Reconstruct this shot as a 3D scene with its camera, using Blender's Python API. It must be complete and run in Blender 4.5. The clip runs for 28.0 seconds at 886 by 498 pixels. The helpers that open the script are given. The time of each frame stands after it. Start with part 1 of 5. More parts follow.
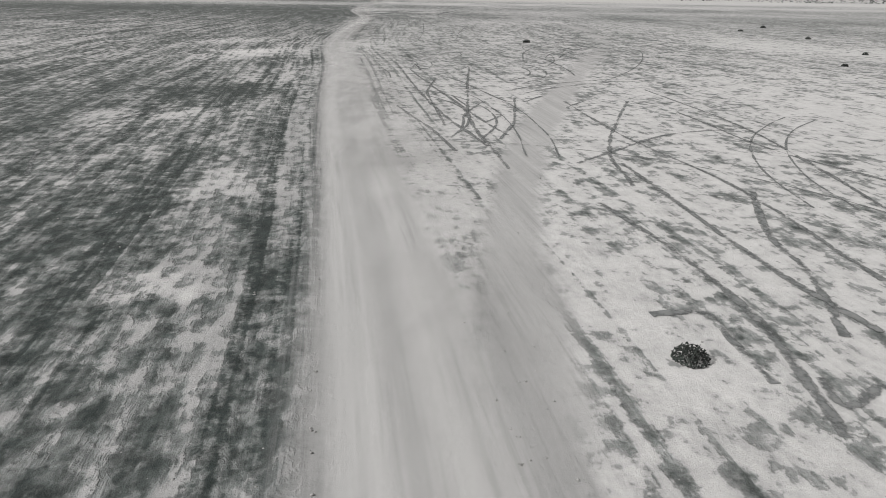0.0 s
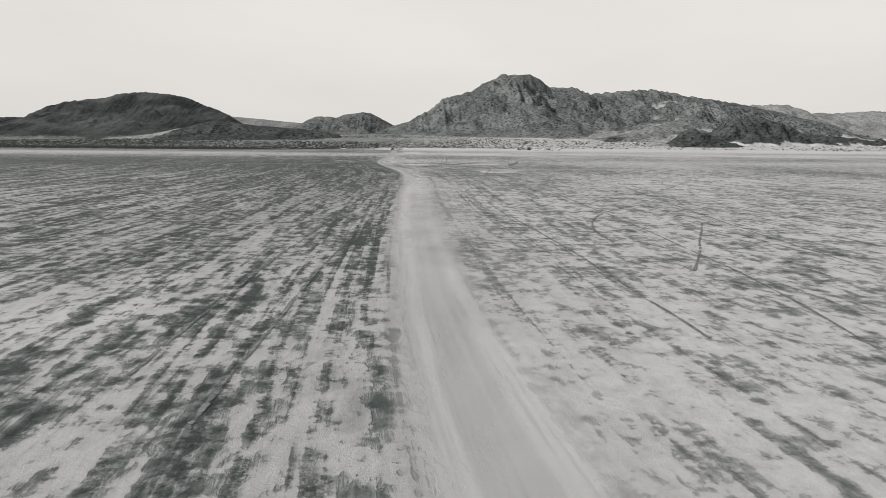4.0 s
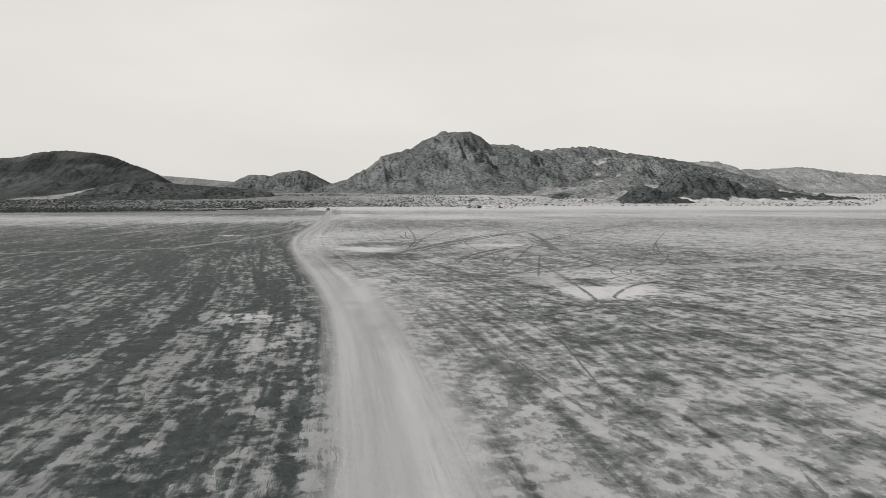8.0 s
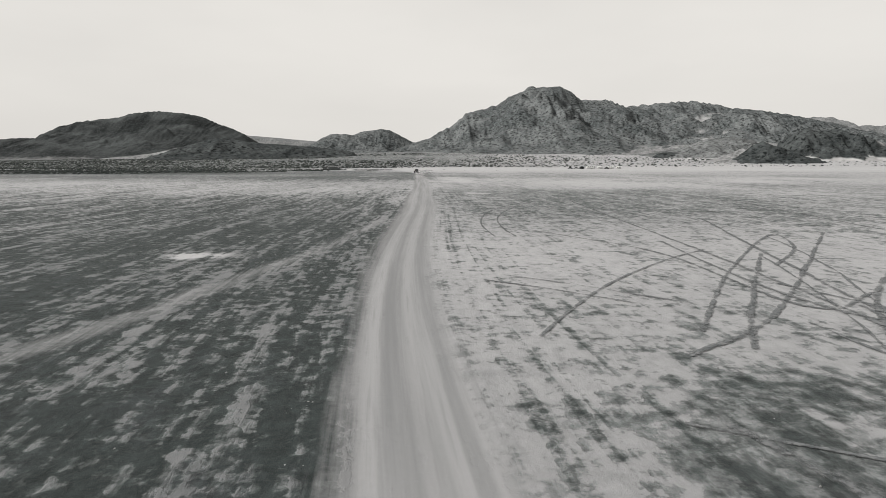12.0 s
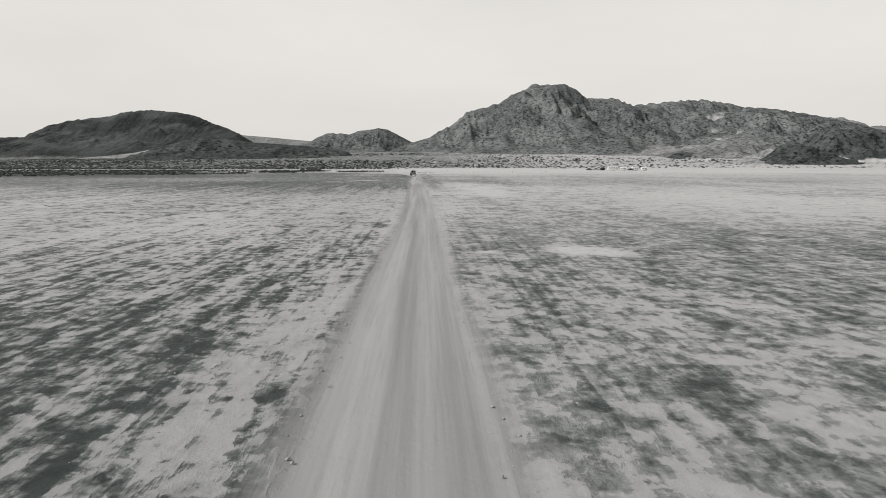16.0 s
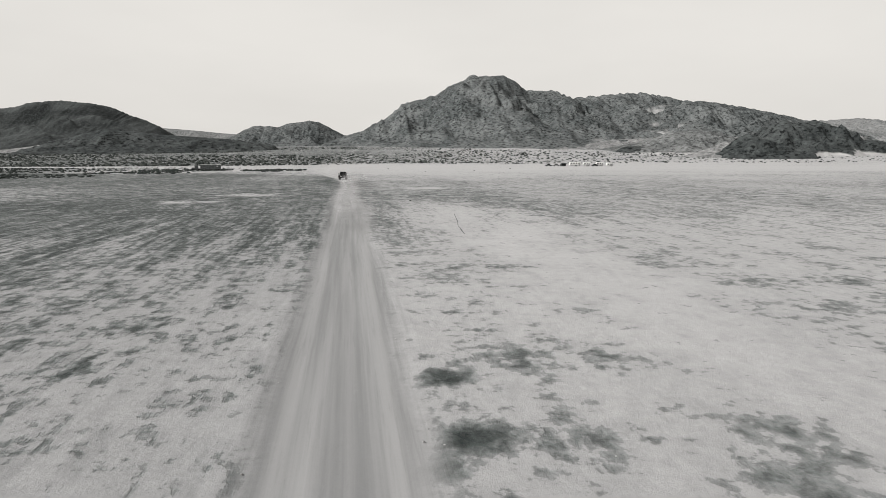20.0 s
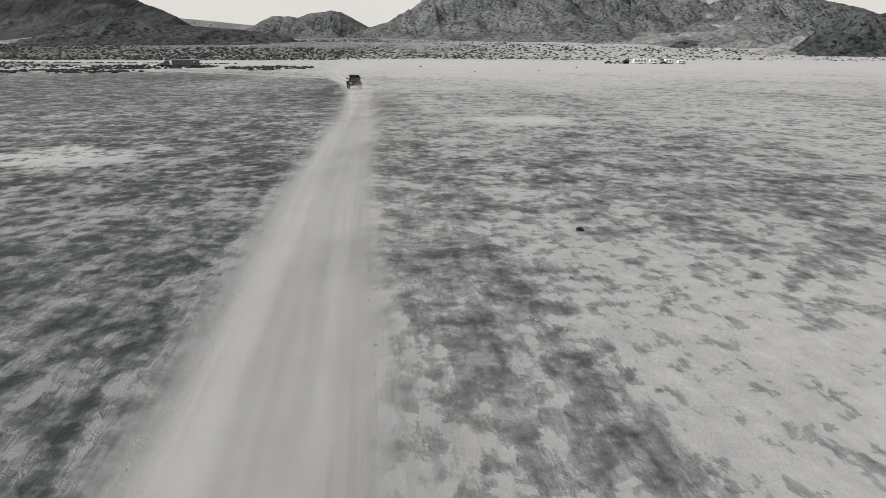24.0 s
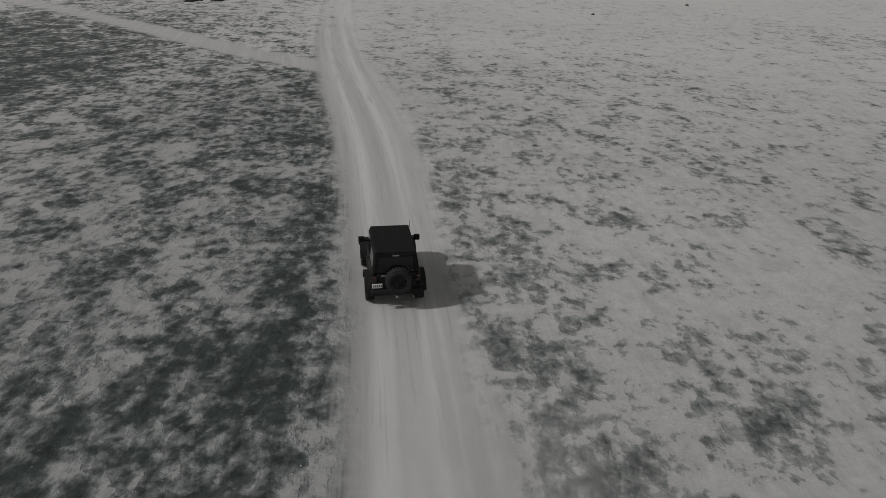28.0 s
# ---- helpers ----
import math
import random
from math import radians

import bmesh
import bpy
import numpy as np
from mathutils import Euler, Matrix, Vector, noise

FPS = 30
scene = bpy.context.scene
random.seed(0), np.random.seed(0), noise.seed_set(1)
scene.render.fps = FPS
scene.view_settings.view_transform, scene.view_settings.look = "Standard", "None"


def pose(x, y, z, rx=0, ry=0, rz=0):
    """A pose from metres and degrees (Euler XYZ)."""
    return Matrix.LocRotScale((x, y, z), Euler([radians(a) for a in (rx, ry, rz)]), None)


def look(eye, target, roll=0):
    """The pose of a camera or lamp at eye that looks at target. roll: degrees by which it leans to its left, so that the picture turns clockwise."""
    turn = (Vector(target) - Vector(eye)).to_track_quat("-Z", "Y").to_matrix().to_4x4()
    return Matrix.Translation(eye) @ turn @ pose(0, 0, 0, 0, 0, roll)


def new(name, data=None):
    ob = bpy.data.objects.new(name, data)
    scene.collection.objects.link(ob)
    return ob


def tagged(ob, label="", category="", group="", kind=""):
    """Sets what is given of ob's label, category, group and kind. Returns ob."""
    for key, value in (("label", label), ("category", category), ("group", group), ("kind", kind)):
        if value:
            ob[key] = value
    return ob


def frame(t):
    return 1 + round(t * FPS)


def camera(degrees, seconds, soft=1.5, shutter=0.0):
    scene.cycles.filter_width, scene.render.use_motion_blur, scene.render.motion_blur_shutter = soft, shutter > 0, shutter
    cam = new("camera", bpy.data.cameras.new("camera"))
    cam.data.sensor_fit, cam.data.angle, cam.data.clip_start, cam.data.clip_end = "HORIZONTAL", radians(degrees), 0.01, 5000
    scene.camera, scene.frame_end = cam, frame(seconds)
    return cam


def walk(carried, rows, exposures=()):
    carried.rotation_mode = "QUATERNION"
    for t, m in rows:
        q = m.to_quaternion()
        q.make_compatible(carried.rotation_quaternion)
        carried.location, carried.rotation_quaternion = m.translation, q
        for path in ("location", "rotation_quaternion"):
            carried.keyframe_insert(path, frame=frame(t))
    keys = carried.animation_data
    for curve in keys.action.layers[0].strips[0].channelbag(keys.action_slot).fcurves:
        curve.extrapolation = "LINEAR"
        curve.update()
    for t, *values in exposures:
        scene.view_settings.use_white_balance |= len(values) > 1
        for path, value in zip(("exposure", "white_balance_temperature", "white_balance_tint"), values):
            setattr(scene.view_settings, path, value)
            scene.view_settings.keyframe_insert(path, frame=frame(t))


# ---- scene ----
# ---- camera ----
cam = camera(67.0, 28.0, soft=0.8)
PATH = [
    (0.0, 0.00, -0.00, 6.67, -2.34, -21.05, 1.03),
    (0.5, -1.61, 9.47, 6.03, -1.21, -19.13, 1.01),
    (1.0, -3.11, 20.17, 5.43, -1.08, -18.90, 1.00),
    (1.5, -4.64, 31.52, 4.89, -1.69, -18.62, 1.16),
    (2.0, -6.29, 42.61, 4.54, -2.00, -17.30, 0.90),
    (2.5, -7.90, 53.00, 4.51, -2.17, -15.07, 0.71),
    (3.0, -9.28, 62.49, 4.71, -2.04, -13.84, 0.50),
    (3.5, -10.57, 70.82, 4.62, -1.83, -13.75, 0.51),
    (4.0, -11.71, 79.41, 4.66, -1.68, -8.91, 0.53),
    (4.5, -12.72, 88.16, 4.74, -1.69, -2.93, 0.31),
    (6.5, -13.62, 126.00, 5.32, -2.93, -3.42, 0.23),
    (7.0, -13.63, 136.31, 5.39, -4.60, -3.92, 0.17),
    (7.5, -13.72, 146.47, 5.36, -6.43, -3.89, 0.14),
    (8.0, -13.77, 156.35, 5.29, -6.85, -4.02, 0.02),
    (8.5, -13.96, 165.50, 5.23, -6.93, -4.02, 0.17),
    (9.0, -14.66, 174.23, 5.26, -5.92, -4.34, -0.05),
    (9.5, -15.70, 183.82, 5.23, -4.03, -4.47, 0.13),
    (10.0, -16.92, 193.66, 5.19, -1.37, -4.36, 0.11),
    (10.5, -18.05, 203.00, 5.19, -0.33, -6.89, -0.15),
    (11.0, -19.00, 211.83, 5.28, -0.13, -7.38, -0.36),
    (11.5, -19.91, 220.15, 5.19, -0.02, -7.47, -0.33),
    (12.0, -20.74, 228.29, 5.21, -0.00, -7.43, 0.04),
    (12.5, -21.35, 236.42, 5.21, -0.01, -7.42, 0.00),
    (14.5, -22.14, 273.99, 5.06, 0.08, -7.34, 0.30),
    (15.0, -22.43, 284.18, 4.93, -0.17, -7.36, 0.24),
    (15.5, -22.75, 294.49, 4.77, 0.01, -7.42, 0.30),
    (16.0, -23.01, 304.85, 4.67, -0.11, -7.37, 0.16),
    (16.5, -23.24, 315.12, 4.66, -0.34, -7.34, 0.21),
    (17.0, -23.48, 325.19, 4.67, -0.44, -7.34, 0.14),
    (17.5, -23.82, 335.13, 4.73, -0.61, -7.32, 0.23),
    (18.0, -24.27, 345.17, 4.79, -0.71, -7.33, 0.20),
    (18.5, -24.70, 355.32, 4.89, -0.77, -7.35, 0.07),
    (19.0, -25.01, 365.22, 4.95, -1.50, -7.42, 0.05),
    (19.5, -25.19, 374.73, 5.01, -3.26, -7.47, -0.17),
    (20.0, -25.38, 384.08, 5.35, -5.66, -7.86, 0.07),
    (20.5, -25.60, 392.97, 5.83, -7.58, -9.10, -0.36),
    (22.5, -25.12, 416.04, 5.95, -6.38, -13.85, -0.26),
    (23.0, -25.42, 425.49, 5.72, -5.91, -15.90, -0.13),
    (23.5, -25.86, 435.87, 5.43, -4.44, -16.35, 0.19),
    (24.0, -26.53, 446.85, 5.08, -3.52, -16.48, 0.49),
    (24.5, -27.45, 457.73, 5.03, -2.62, -16.29, 0.58),
    (25.0, -28.30, 468.08, 5.94, -3.42, -15.00, 0.68),
    (25.5, -28.72, 477.71, 7.46, -7.17, -14.46, 0.39),
    (26.0, -29.06, 487.18, 8.81, -6.16, -14.87, 0.54),
    (26.5, -29.50, 497.18, 9.88, -4.85, -16.04, 0.95),
    (27.0, -30.17, 506.04, 10.15, -3.39, -18.37, 1.25),
    (27.5, -31.19, 515.05, 10.48, -2.39, -21.69, 1.47),
    (28.0, -32.30, 523.12, 10.75, -2.49, -25.82, 2.07),
]

def aim(x, y, z, yaw, pitch, roll):
    """Pose from place, heading to the left of +y, pitch up and lean."""
    ahead = Vector((-math.sin(radians(yaw)) * math.cos(radians(pitch)),
                    math.cos(radians(yaw)) * math.cos(radians(pitch)), math.sin(radians(pitch))))
    eye = Vector((x, y, z))
    return look(eye, eye + ahead, roll)


walk(cam, [(r[0], aim(*r[1:])) for r in PATH],
     exposures=[(0.0, 0.0), (27.4, 0.0), (27.7, -0.25), (28.0, -0.78)])

# ---- world and sun ----
SUN_ELEVATION, SUN_AZIMUTH = 37.0, -107.0     # degrees; azimuth from +y, clockwise
world = bpy.data.worlds.new("sky")
scene.world = world
world.use_nodes = True
wt = world.node_tree
wt.nodes.clear()
w_out = wt.nodes.new("ShaderNodeOutputWorld")
w_bg = wt.nodes.new("ShaderNodeBackground")
w_sky = wt.nodes.new("ShaderNodeTexSky")
w_sky.sky_type = "NISHITA"
w_sky.sun_disc = False
w_sky.sun_elevation = radians(SUN_ELEVATION)
w_sky.sun_rotation = radians(SUN_AZIMUTH)
w_sky.dust_density = 4.0
w_hsv = wt.nodes.new("ShaderNodeHueSaturation")
w_hsv.inputs["Saturation"].default_value = 0.12
w_mix = wt.nodes.new("ShaderNodeMix")
w_mix.data_type = "RGBA"
w_sep = wt.nodes.new("ShaderNodeSeparateXYZ")
w_haze = wt.nodes.new("ShaderNodeMapRange")     # pale haze low down, thinning towards the zenith
w_haze.interpolation_type = "SMOOTHSTEP"
for w_key, w_value in (("From Min", 0.3), ("From Max", 0.95), ("To Min", 0.9), ("To Max", 0.05)):
    w_haze.inputs[w_key].default_value = w_value
w_cloud = wt.nodes.new("ShaderNodeTexNoise")
w_cloud.inputs["Scale"].default_value = 1.6
w_cloud.inputs["Detail"].default_value = 4.0
w_cc = wt.nodes.new("ShaderNodeTexCoord")
w_map = wt.nodes.new("ShaderNodeMapping")
w_map.inputs["Scale"].default_value = (1.0, 1.0, 3.5)
w_ramp = wt.nodes.new("ShaderNodeValToRGB")
w_ramp.color_ramp.elements[0].position = 0.3
w_ramp.color_ramp.elements[0].color = (7.45, 7.22, 6.85, 1)
w_ramp.color_ramp.elements[1].position = 0.7
w_ramp.color_ramp.elements[1].color = (8.55, 8.28, 7.85, 1)
wt.links.new(w_cc.outputs["Generated"], w_map.inputs["Vector"])
wt.links.new(w_cc.outputs["Generated"], w_sep.inputs[0])
wt.links.new(w_sep.outputs[2], w_haze.inputs["Value"])
wt.links.new(w_haze.outputs[0], w_mix.inputs[0])
wt.links.new(w_map.outputs[0], w_cloud.inputs["Vector"])
wt.links.new(w_cloud.outputs["Fac"], w_ramp.inputs[0])
wt.links.new(w_sky.outputs[0], w_hsv.inputs["Color"])
wt.links.new(w_hsv.outputs[0], w_mix.inputs[6])
wt.links.new(w_ramp.outputs[0], w_mix.inputs[7])
wt.links.new(w_mix.outputs[2], w_bg.inputs["Color"])
w_bg.inputs["Strength"].default_value = 0.1
wt.links.new(w_bg.outputs[0], w_out.inputs["Surface"])

sun_data = bpy.data.lights.new("sun", "SUN")
sun_data.energy = 4.4
sun_data.angle = radians(2.0)
sun_data.color = (1.0, 0.985, 0.965)
sun = new("sun", sun_data)
sun_dir = Vector((math.sin(radians(SUN_AZIMUTH)) * math.cos(radians(SUN_ELEVATION)),
                  math.cos(radians(SUN_AZIMUTH)) * math.cos(radians(SUN_ELEVATION)), math.sin(radians(SUN_ELEVATION))))
sun.matrix_world = look((-60, 300, 80), Vector((-60, 300, 80)) - sun_dir)


# ---- numeric noise ----
def lattice(ix, iy, seed):
    h = (ix.astype(np.int64) * 374761393 + iy.astype(np.int64) * 668265263 + seed * 974634777) & 0xFFFFFFFF
    h = ((h ^ (h >> 13)) * 1274126177) & 0xFFFFFFFF
    return ((h ^ (h >> 16)) & 0xFFFF) / 65535.0


def vnoise(x, y, seed=0):
    """Smooth value noise, 0 to 1."""
    x, y = np.broadcast_arrays(np.asarray(x, float), np.asarray(y, float))
    ix, iy = np.floor(x), np.floor(y)
    fx, fy = x - ix, y - iy
    fx, fy = fx * fx * (3 - 2 * fx), fy * fy * (3 - 2 * fy)
    a, b = lattice(ix, iy, seed), lattice(ix + 1, iy, seed)
    c, d = lattice(ix, iy + 1, seed), lattice(ix + 1, iy + 1, seed)
    return (a * (1 - fx) + b * fx) * (1 - fy) + (c * (1 - fx) + d * fx) * fy


def fbm(x, y, octaves=4, seed=0, gain=0.5):
    total, amp, norm = 0.0, 1.0, 0.0
    for k in range(octaves):
        total = total + amp * vnoise(x * 2 ** k + 17.3 * k, y * 2 ** k - 9.1 * k, seed + k)
        norm += amp
        amp *= gain
    return total / norm


def ridged(x, y, octaves=5, seed=0):
    total, amp, norm = 0.0, 1.0, 0.0
    for k in range(octaves):
        total = total + amp * (1 - np.abs(2 * vnoise(x * 2 ** k + 5.7 * k, y * 2 ** k + 3.1 * k, seed + k) - 1))
        norm += amp
        amp *= 0.5
    return total / norm


def smooth(a, b, x):
    u = np.clip((np.asarray(x, float) - a) / (b - a), 0, 1)
    return u * u * (3 - 2 * u)


# ---- the line of the dirt road ----
ROAD_Y = [-80, 7.6, 12.2, 20.5, 31, 45, 69, 80, 88, 96, 112, 140, 150, 162, 172, 184, 195, 206, 220, 231, 241, 260, 284, 300, 314, 324, 332, 344, 354, 365,
          380, 394, 404, 413, 435, 446, 458, 479, 498, 520, 534, 541, 548, 558, 568, 580, 594, 606, 625, 658, 700, 742, 900]
ROAD_X = [8.0, 0.2, -0.35, -1.5, -3.2, -5.0, -7.6, -9.4, -10.9, -11.2, -12.0, -12.7, -12.6, -12.8, -13.0, -13.6, -14.5, -16.3, -18.7, -20.2, -21.4, -23.0,
          -23.3, -23.3, -23.6, -23.9, -24.3, -24.4, -24.7, -25.0, -25.4, -26.1, -26.3, -26.8, -27.7, -28.0, -28.7, -29.8, -30.0, -31.0, -31.9, -32.7, -33.1,
          -34.4, -36.2, -38.8, -41.1, -42.4, -44.7, -45.6, -48.0, -50.8, -57.0]
_fine = np.arange(-80, 900, 2.0)
_line = np.convolve(np.pad(np.interp(_fine, ROAD_Y, ROAD_X), 6, mode="edge"), np.ones(13) / 13, "valid")


def road_x(y):
    return np.interp(y, _fine, _line)


def fan_z(x, y):
    """The plain, dipping a little to the far shore of the dry lake, then rising gently to the hills."""
    d = np.clip(np.asarray(y, float) - 870, 0, 1000)
    return 0.036 * d * d / (d + 160) * np.interp(x, [-900, -120], [0.35, 1.0]) - 1.5 * smooth(620, 860, y)


# ---- node helpers ----
def material(name):
    m = bpy.data.materials.new(name)
    m.use_nodes = True
    nt = m.node_tree
    return m, nt, nt.nodes["Principled BSDF"]


def node(nt, kind, **inputs):
    n = nt.nodes.new(kind)
    for key, value in inputs.items():
        n.inputs[key.replace("_", " ")].default_value = value
    return n


def math_node(nt, op, a, b=None, c=None, clamp=False):
    n = nt.nodes.new("ShaderNodeMath")
    n.operation = op
    n.use_clamp = clamp
    for i, v in enumerate((a, b, c)):
        if v is None:
            continue
        if isinstance(v, (int, float)):
            n.inputs[i].default_value = v
        else:
            nt.links.new(v, n.inputs[i])
    return n.outputs[0]


def mix_color(nt, fac, a, b, blend="MIX"):
    n = nt.nodes.new("ShaderNodeMix")
    n.data_type = "RGBA"
    n.blend_type = blend
    for i, v in ((0, fac), (6, a), (7, b)):
        if isinstance(v, (int, float)):
            n.inputs[i].default_value = v
        elif isinstance(v, tuple):
            n.inputs[i].default_value = (*v, 1)
        else:
            nt.links.new(v, n.inputs[i])
    return n.outputs[2]


def noise_at(nt, vector, scale, detail=4.0, rough=0.55, stretch=(1, 1, 1), shift=(0, 0, 0), distort=0.0):
    mp = nt.nodes.new("ShaderNodeMapping")
    mp.inputs["Scale"].default_value = stretch
    mp.inputs["Location"].default_value = shift
    nt.links.new(vector, mp.inputs["Vector"])
    n = node(nt, "ShaderNodeTexNoise", Scale=scale, Detail=detail, Roughness=rough, Distortion=distort)
    nt.links.new(mp.outputs[0], n.inputs["Vector"])
    return n.outputs["Fac"]


def ramp(nt, value, a, b):
    n = nt.nodes.new("ShaderNodeMapRange")
    n.interpolation_type = "SMOOTHSTEP"
    n.inputs["From Min"].default_value = a
    n.inputs["From Max"].default_value = b
    nt.links.new(value, n.inputs["Value"])
    return n.outputs[0]


def attribute(nt, name):
    n = nt.nodes.new("ShaderNodeAttribute")
    n.attribute_name = name
    return n.outputs["Fac"]


def bump(nt, bsdf, height, strength, distance):
    n = nt.nodes.new("ShaderNodeBump")
    n.inputs["Strength"].default_value = strength
    n.inputs["Distance"].default_value = distance
    nt.links.new(height, n.inputs["Height"])
    nt.links.new(n.outputs[0], bsdf.inputs["Normal"])


# ---- materials ----
def make_ground_material():
    m, nt, b = material("playa_crust")
    pos = nt.nodes.new("ShaderNodeNewGeometry").outputs["Position"]
    dens, road, blob, mud = attribute(nt, "damp"), attribute(nt, "road"), attribute(nt, "blob"), attribute(nt, "mud")
    flow = nt.nodes.new("ShaderNodeCombineXYZ")
    nt.links.new(attribute(nt, "across"), flow.inputs[0])
    nt.links.new(attribute(nt, "along"), flow.inputs[1])
    lane_pos = flow.outputs[0]
    streak = noise_at(nt, lane_pos, 1.0, 6, 0.6, (0.62, 0.048, 1), (1.5, 4, 0), distort=0.15)
    streak2 = noise_at(nt, lane_pos, 1.0, 5, 0.58, (2.4, 0.3, 1), (13, 5, 0), distort=0.2)
    spots = noise_at(nt, pos, 1.0, 6, 0.6, (0.48, 0.4, 0.5), (3, 41, 0), distort=0.1)
    spots2 = noise_at(nt, pos, 1.0, 5, 0.55, (2.0, 1.6, 1), (31, 7, 0), distort=0.15)
    s = math_node(nt, "ADD", math_node(nt, "MULTIPLY", streak, 0.4), math_node(nt, "MULTIPLY", streak2, 0.38))
    s = math_node(nt, "ADD", s, math_node(nt, "MULTIPLY", spots2, 0.2))
    p = math_node(nt, "ADD", math_node(nt, "MULTIPLY", spots, 0.6), math_node(nt, "MULTIPLY", spots2, 0.4))
    mixed = nt.nodes.new("ShaderNodeMix")
    nt.links.new(blob, mixed.inputs[0])
    nt.links.new(s, mixed.inputs[2])
    nt.links.new(p, mixed.inputs[3])
    fine = noise_at(nt, pos, 4.0, 7, 0.72)
    grain = noise_at(nt, pos, 30.0, 5, 0.75)
    n = math_node(nt, "MULTIPLY_ADD", mixed.outputs[0], 6.2, -3.1)
    n = math_node(nt, "ADD", n, math_node(nt, "MULTIPLY", math_node(nt, "SUBTRACT", fine, 0.5), 0.4))
    flake = noise_at(nt, pos, 1.0, 5, 0.62, (1.5, 1.2, 1), (77, 23, 0), distort=0.2)
    n = math_node(nt, "ADD", n, math_node(nt, "MULTIPLY_ADD", ramp(nt, flake, 0.46, 0.54), 0.26, -0.13))
    v = math_node(nt, "MULTIPLY_ADD", n, attribute(nt, "broken"), 0.49)
    v = math_node(nt, "ADD", v, math_node(nt, "MULTIPLY", math_node(nt, "SUBTRACT", dens, 0.5), 0.72))
    v = math_node(nt, "ADD", v, math_node(nt, "MULTIPLY", mud, 0.11))
    ruts = noise_at(nt, lane_pos, 1.0, 3, 0.55, (2.0, 0.02, 1), (21, 2, 0), distort=0.25)
    rut = ramp(nt, math_node(nt, "ADD", ruts, math_node(nt, "MULTIPLY", math_node(nt, "SUBTRACT", fine, 0.5), 0.4)), 0.5, 0.66)
    v = math_node(nt, "ADD", v, math_node(nt, "MULTIPLY", math_node(nt, "MULTIPLY_ADD", rut, 0.42, -0.1), attribute(nt, "driven")))
    dark = ramp(nt, v, 0.38, 0.66)
    # the crust passes from white salt through grey silt to dark damp soil
    tones = nt.nodes.new("ShaderNodeValToRGB")
    tones.color_ramp.elements[0].position = 0.1
    tones.color_ramp.elements[0].color = (0.43, 0.424, 0.423, 1)
    tones.color_ramp.elements[1].position = 1.0
    tones.color_ramp.elements[1].color = (0.026, 0.032, 0.031, 1)
    for stop, shade in ((0.41, (0.37, 0.366, 0.365)), (0.455, (0.215, 0.219, 0.218)), (0.58, (0.14, 0.147, 0.145)), (0.7, (0.085, 0.092, 0.09)), (0.82, (0.05, 0.057, 0.055))):
        tones.color_ramp.elements.new(stop).color = (*shade, 1)
    nt.links.new(v, tones.inputs[0])
    salt = attribute(nt, "salt")
    color = mix_color(nt, math_node(nt, "MULTIPLY", math_node(nt, "MULTIPLY_ADD", salt, -0.2, 0.2), ramp(nt, v, 0.58, 0.4)), tones.outputs["Color"], (0.17, 0.171, 0.172))
    color = mix_color(nt, math_node(nt, "MULTIPLY", math_node(nt, "MULTIPLY", ramp(nt, v, 0.45, 0.2), salt), 0.3), color, (0.52, 0.513, 0.51))
    broad = noise_at(nt, pos, 0.05, 3, 0.5)
    silt = noise_at(nt, pos, 1.0, 5, 0.7, (0.9, 0.3, 1), (51, 17, 0), distort=0.15)
    color = mix_color(nt, math_node(nt, "MULTIPLY", math_node(nt, "MULTIPLY", ramp(nt, broad, 0.35, 0.65), ramp(nt, v, 0.6, 0.4)), 0.12), color, (0.5, 0.494, 0.49))
    color = mix_color(nt, math_node(nt, "MULTIPLY", math_node(nt, "MULTIPLY", ramp(nt, silt, 0.5, 0.7), ramp(nt, v, 0.95, 0.55)), 0.3), color, (0.2, 0.202, 0.202))
    color = mix_color(nt, math_node(nt, "MULTIPLY", math_node(nt, "MULTIPLY", ramp(nt, silt, 0.52, 0.3), mud), 0.5, clamp=True), color, (0.04, 0.046, 0.047))
    color = mix_color(nt, math_node(nt, "MULTIPLY", math_node(nt, "MULTIPLY", mud, ramp(nt, v, 0.75, 0.4)), 0.5, clamp=True), color, (0.1, 0.105, 0.106))
    crumb = noise_at(nt, pos, 2.4, 6, 0.75, (1, 0.7, 1), (19, 61, 0), distort=0.4)
    crumbs = nt.nodes.new("ShaderNodeMapRange")
    for key, value in (("From Min", 0.36), ("From Max", 0.64), ("To Min", 0.5), ("To Max", 1.55)):
        crumbs.inputs[key].default_value = value
    nt.links.new(crumb, crumbs.inputs["Value"])
    color = mix_color(nt, math_node(nt, "MULTIPLY_ADD", ramp(nt, v, 0.4, 0.6), 0.7, 0.12), color, crumbs.outputs[0], "MULTIPLY")
    # sparse dark specks: clods, and small dents whose shade is put into the colour
    dent_shade = noise_at(nt, pos, 1.0, 4, 0.6, (1.5, 1.1, 1), (8, 3, 0))
    dent_shade = math_node(nt, "MULTIPLY", ramp(nt, math_node(nt, "ADD", dent_shade, math_node(nt, "MULTIPLY", math_node(nt, "SUBTRACT", fine, 0.5), 0.25)), 0.64, 0.69), 0.6)
    color = mix_color(nt, dent_shade, color, (0.1, 0.107, 0.107))
    lanes = noise_at(nt, lane_pos, 1.0, 5, 0.6, (1.5, 0.02, 1), (2, 9, 0))
    lane_fine = noise_at(nt, lane_pos, 1.0, 5, 0.65, (6.0, 0.18, 1), (5, 3, 0))
    dirt = mix_color(nt, ramp(nt, lanes, 0.33, 0.68), (0.165, 0.166, 0.166), (0.255, 0.253, 0.252))
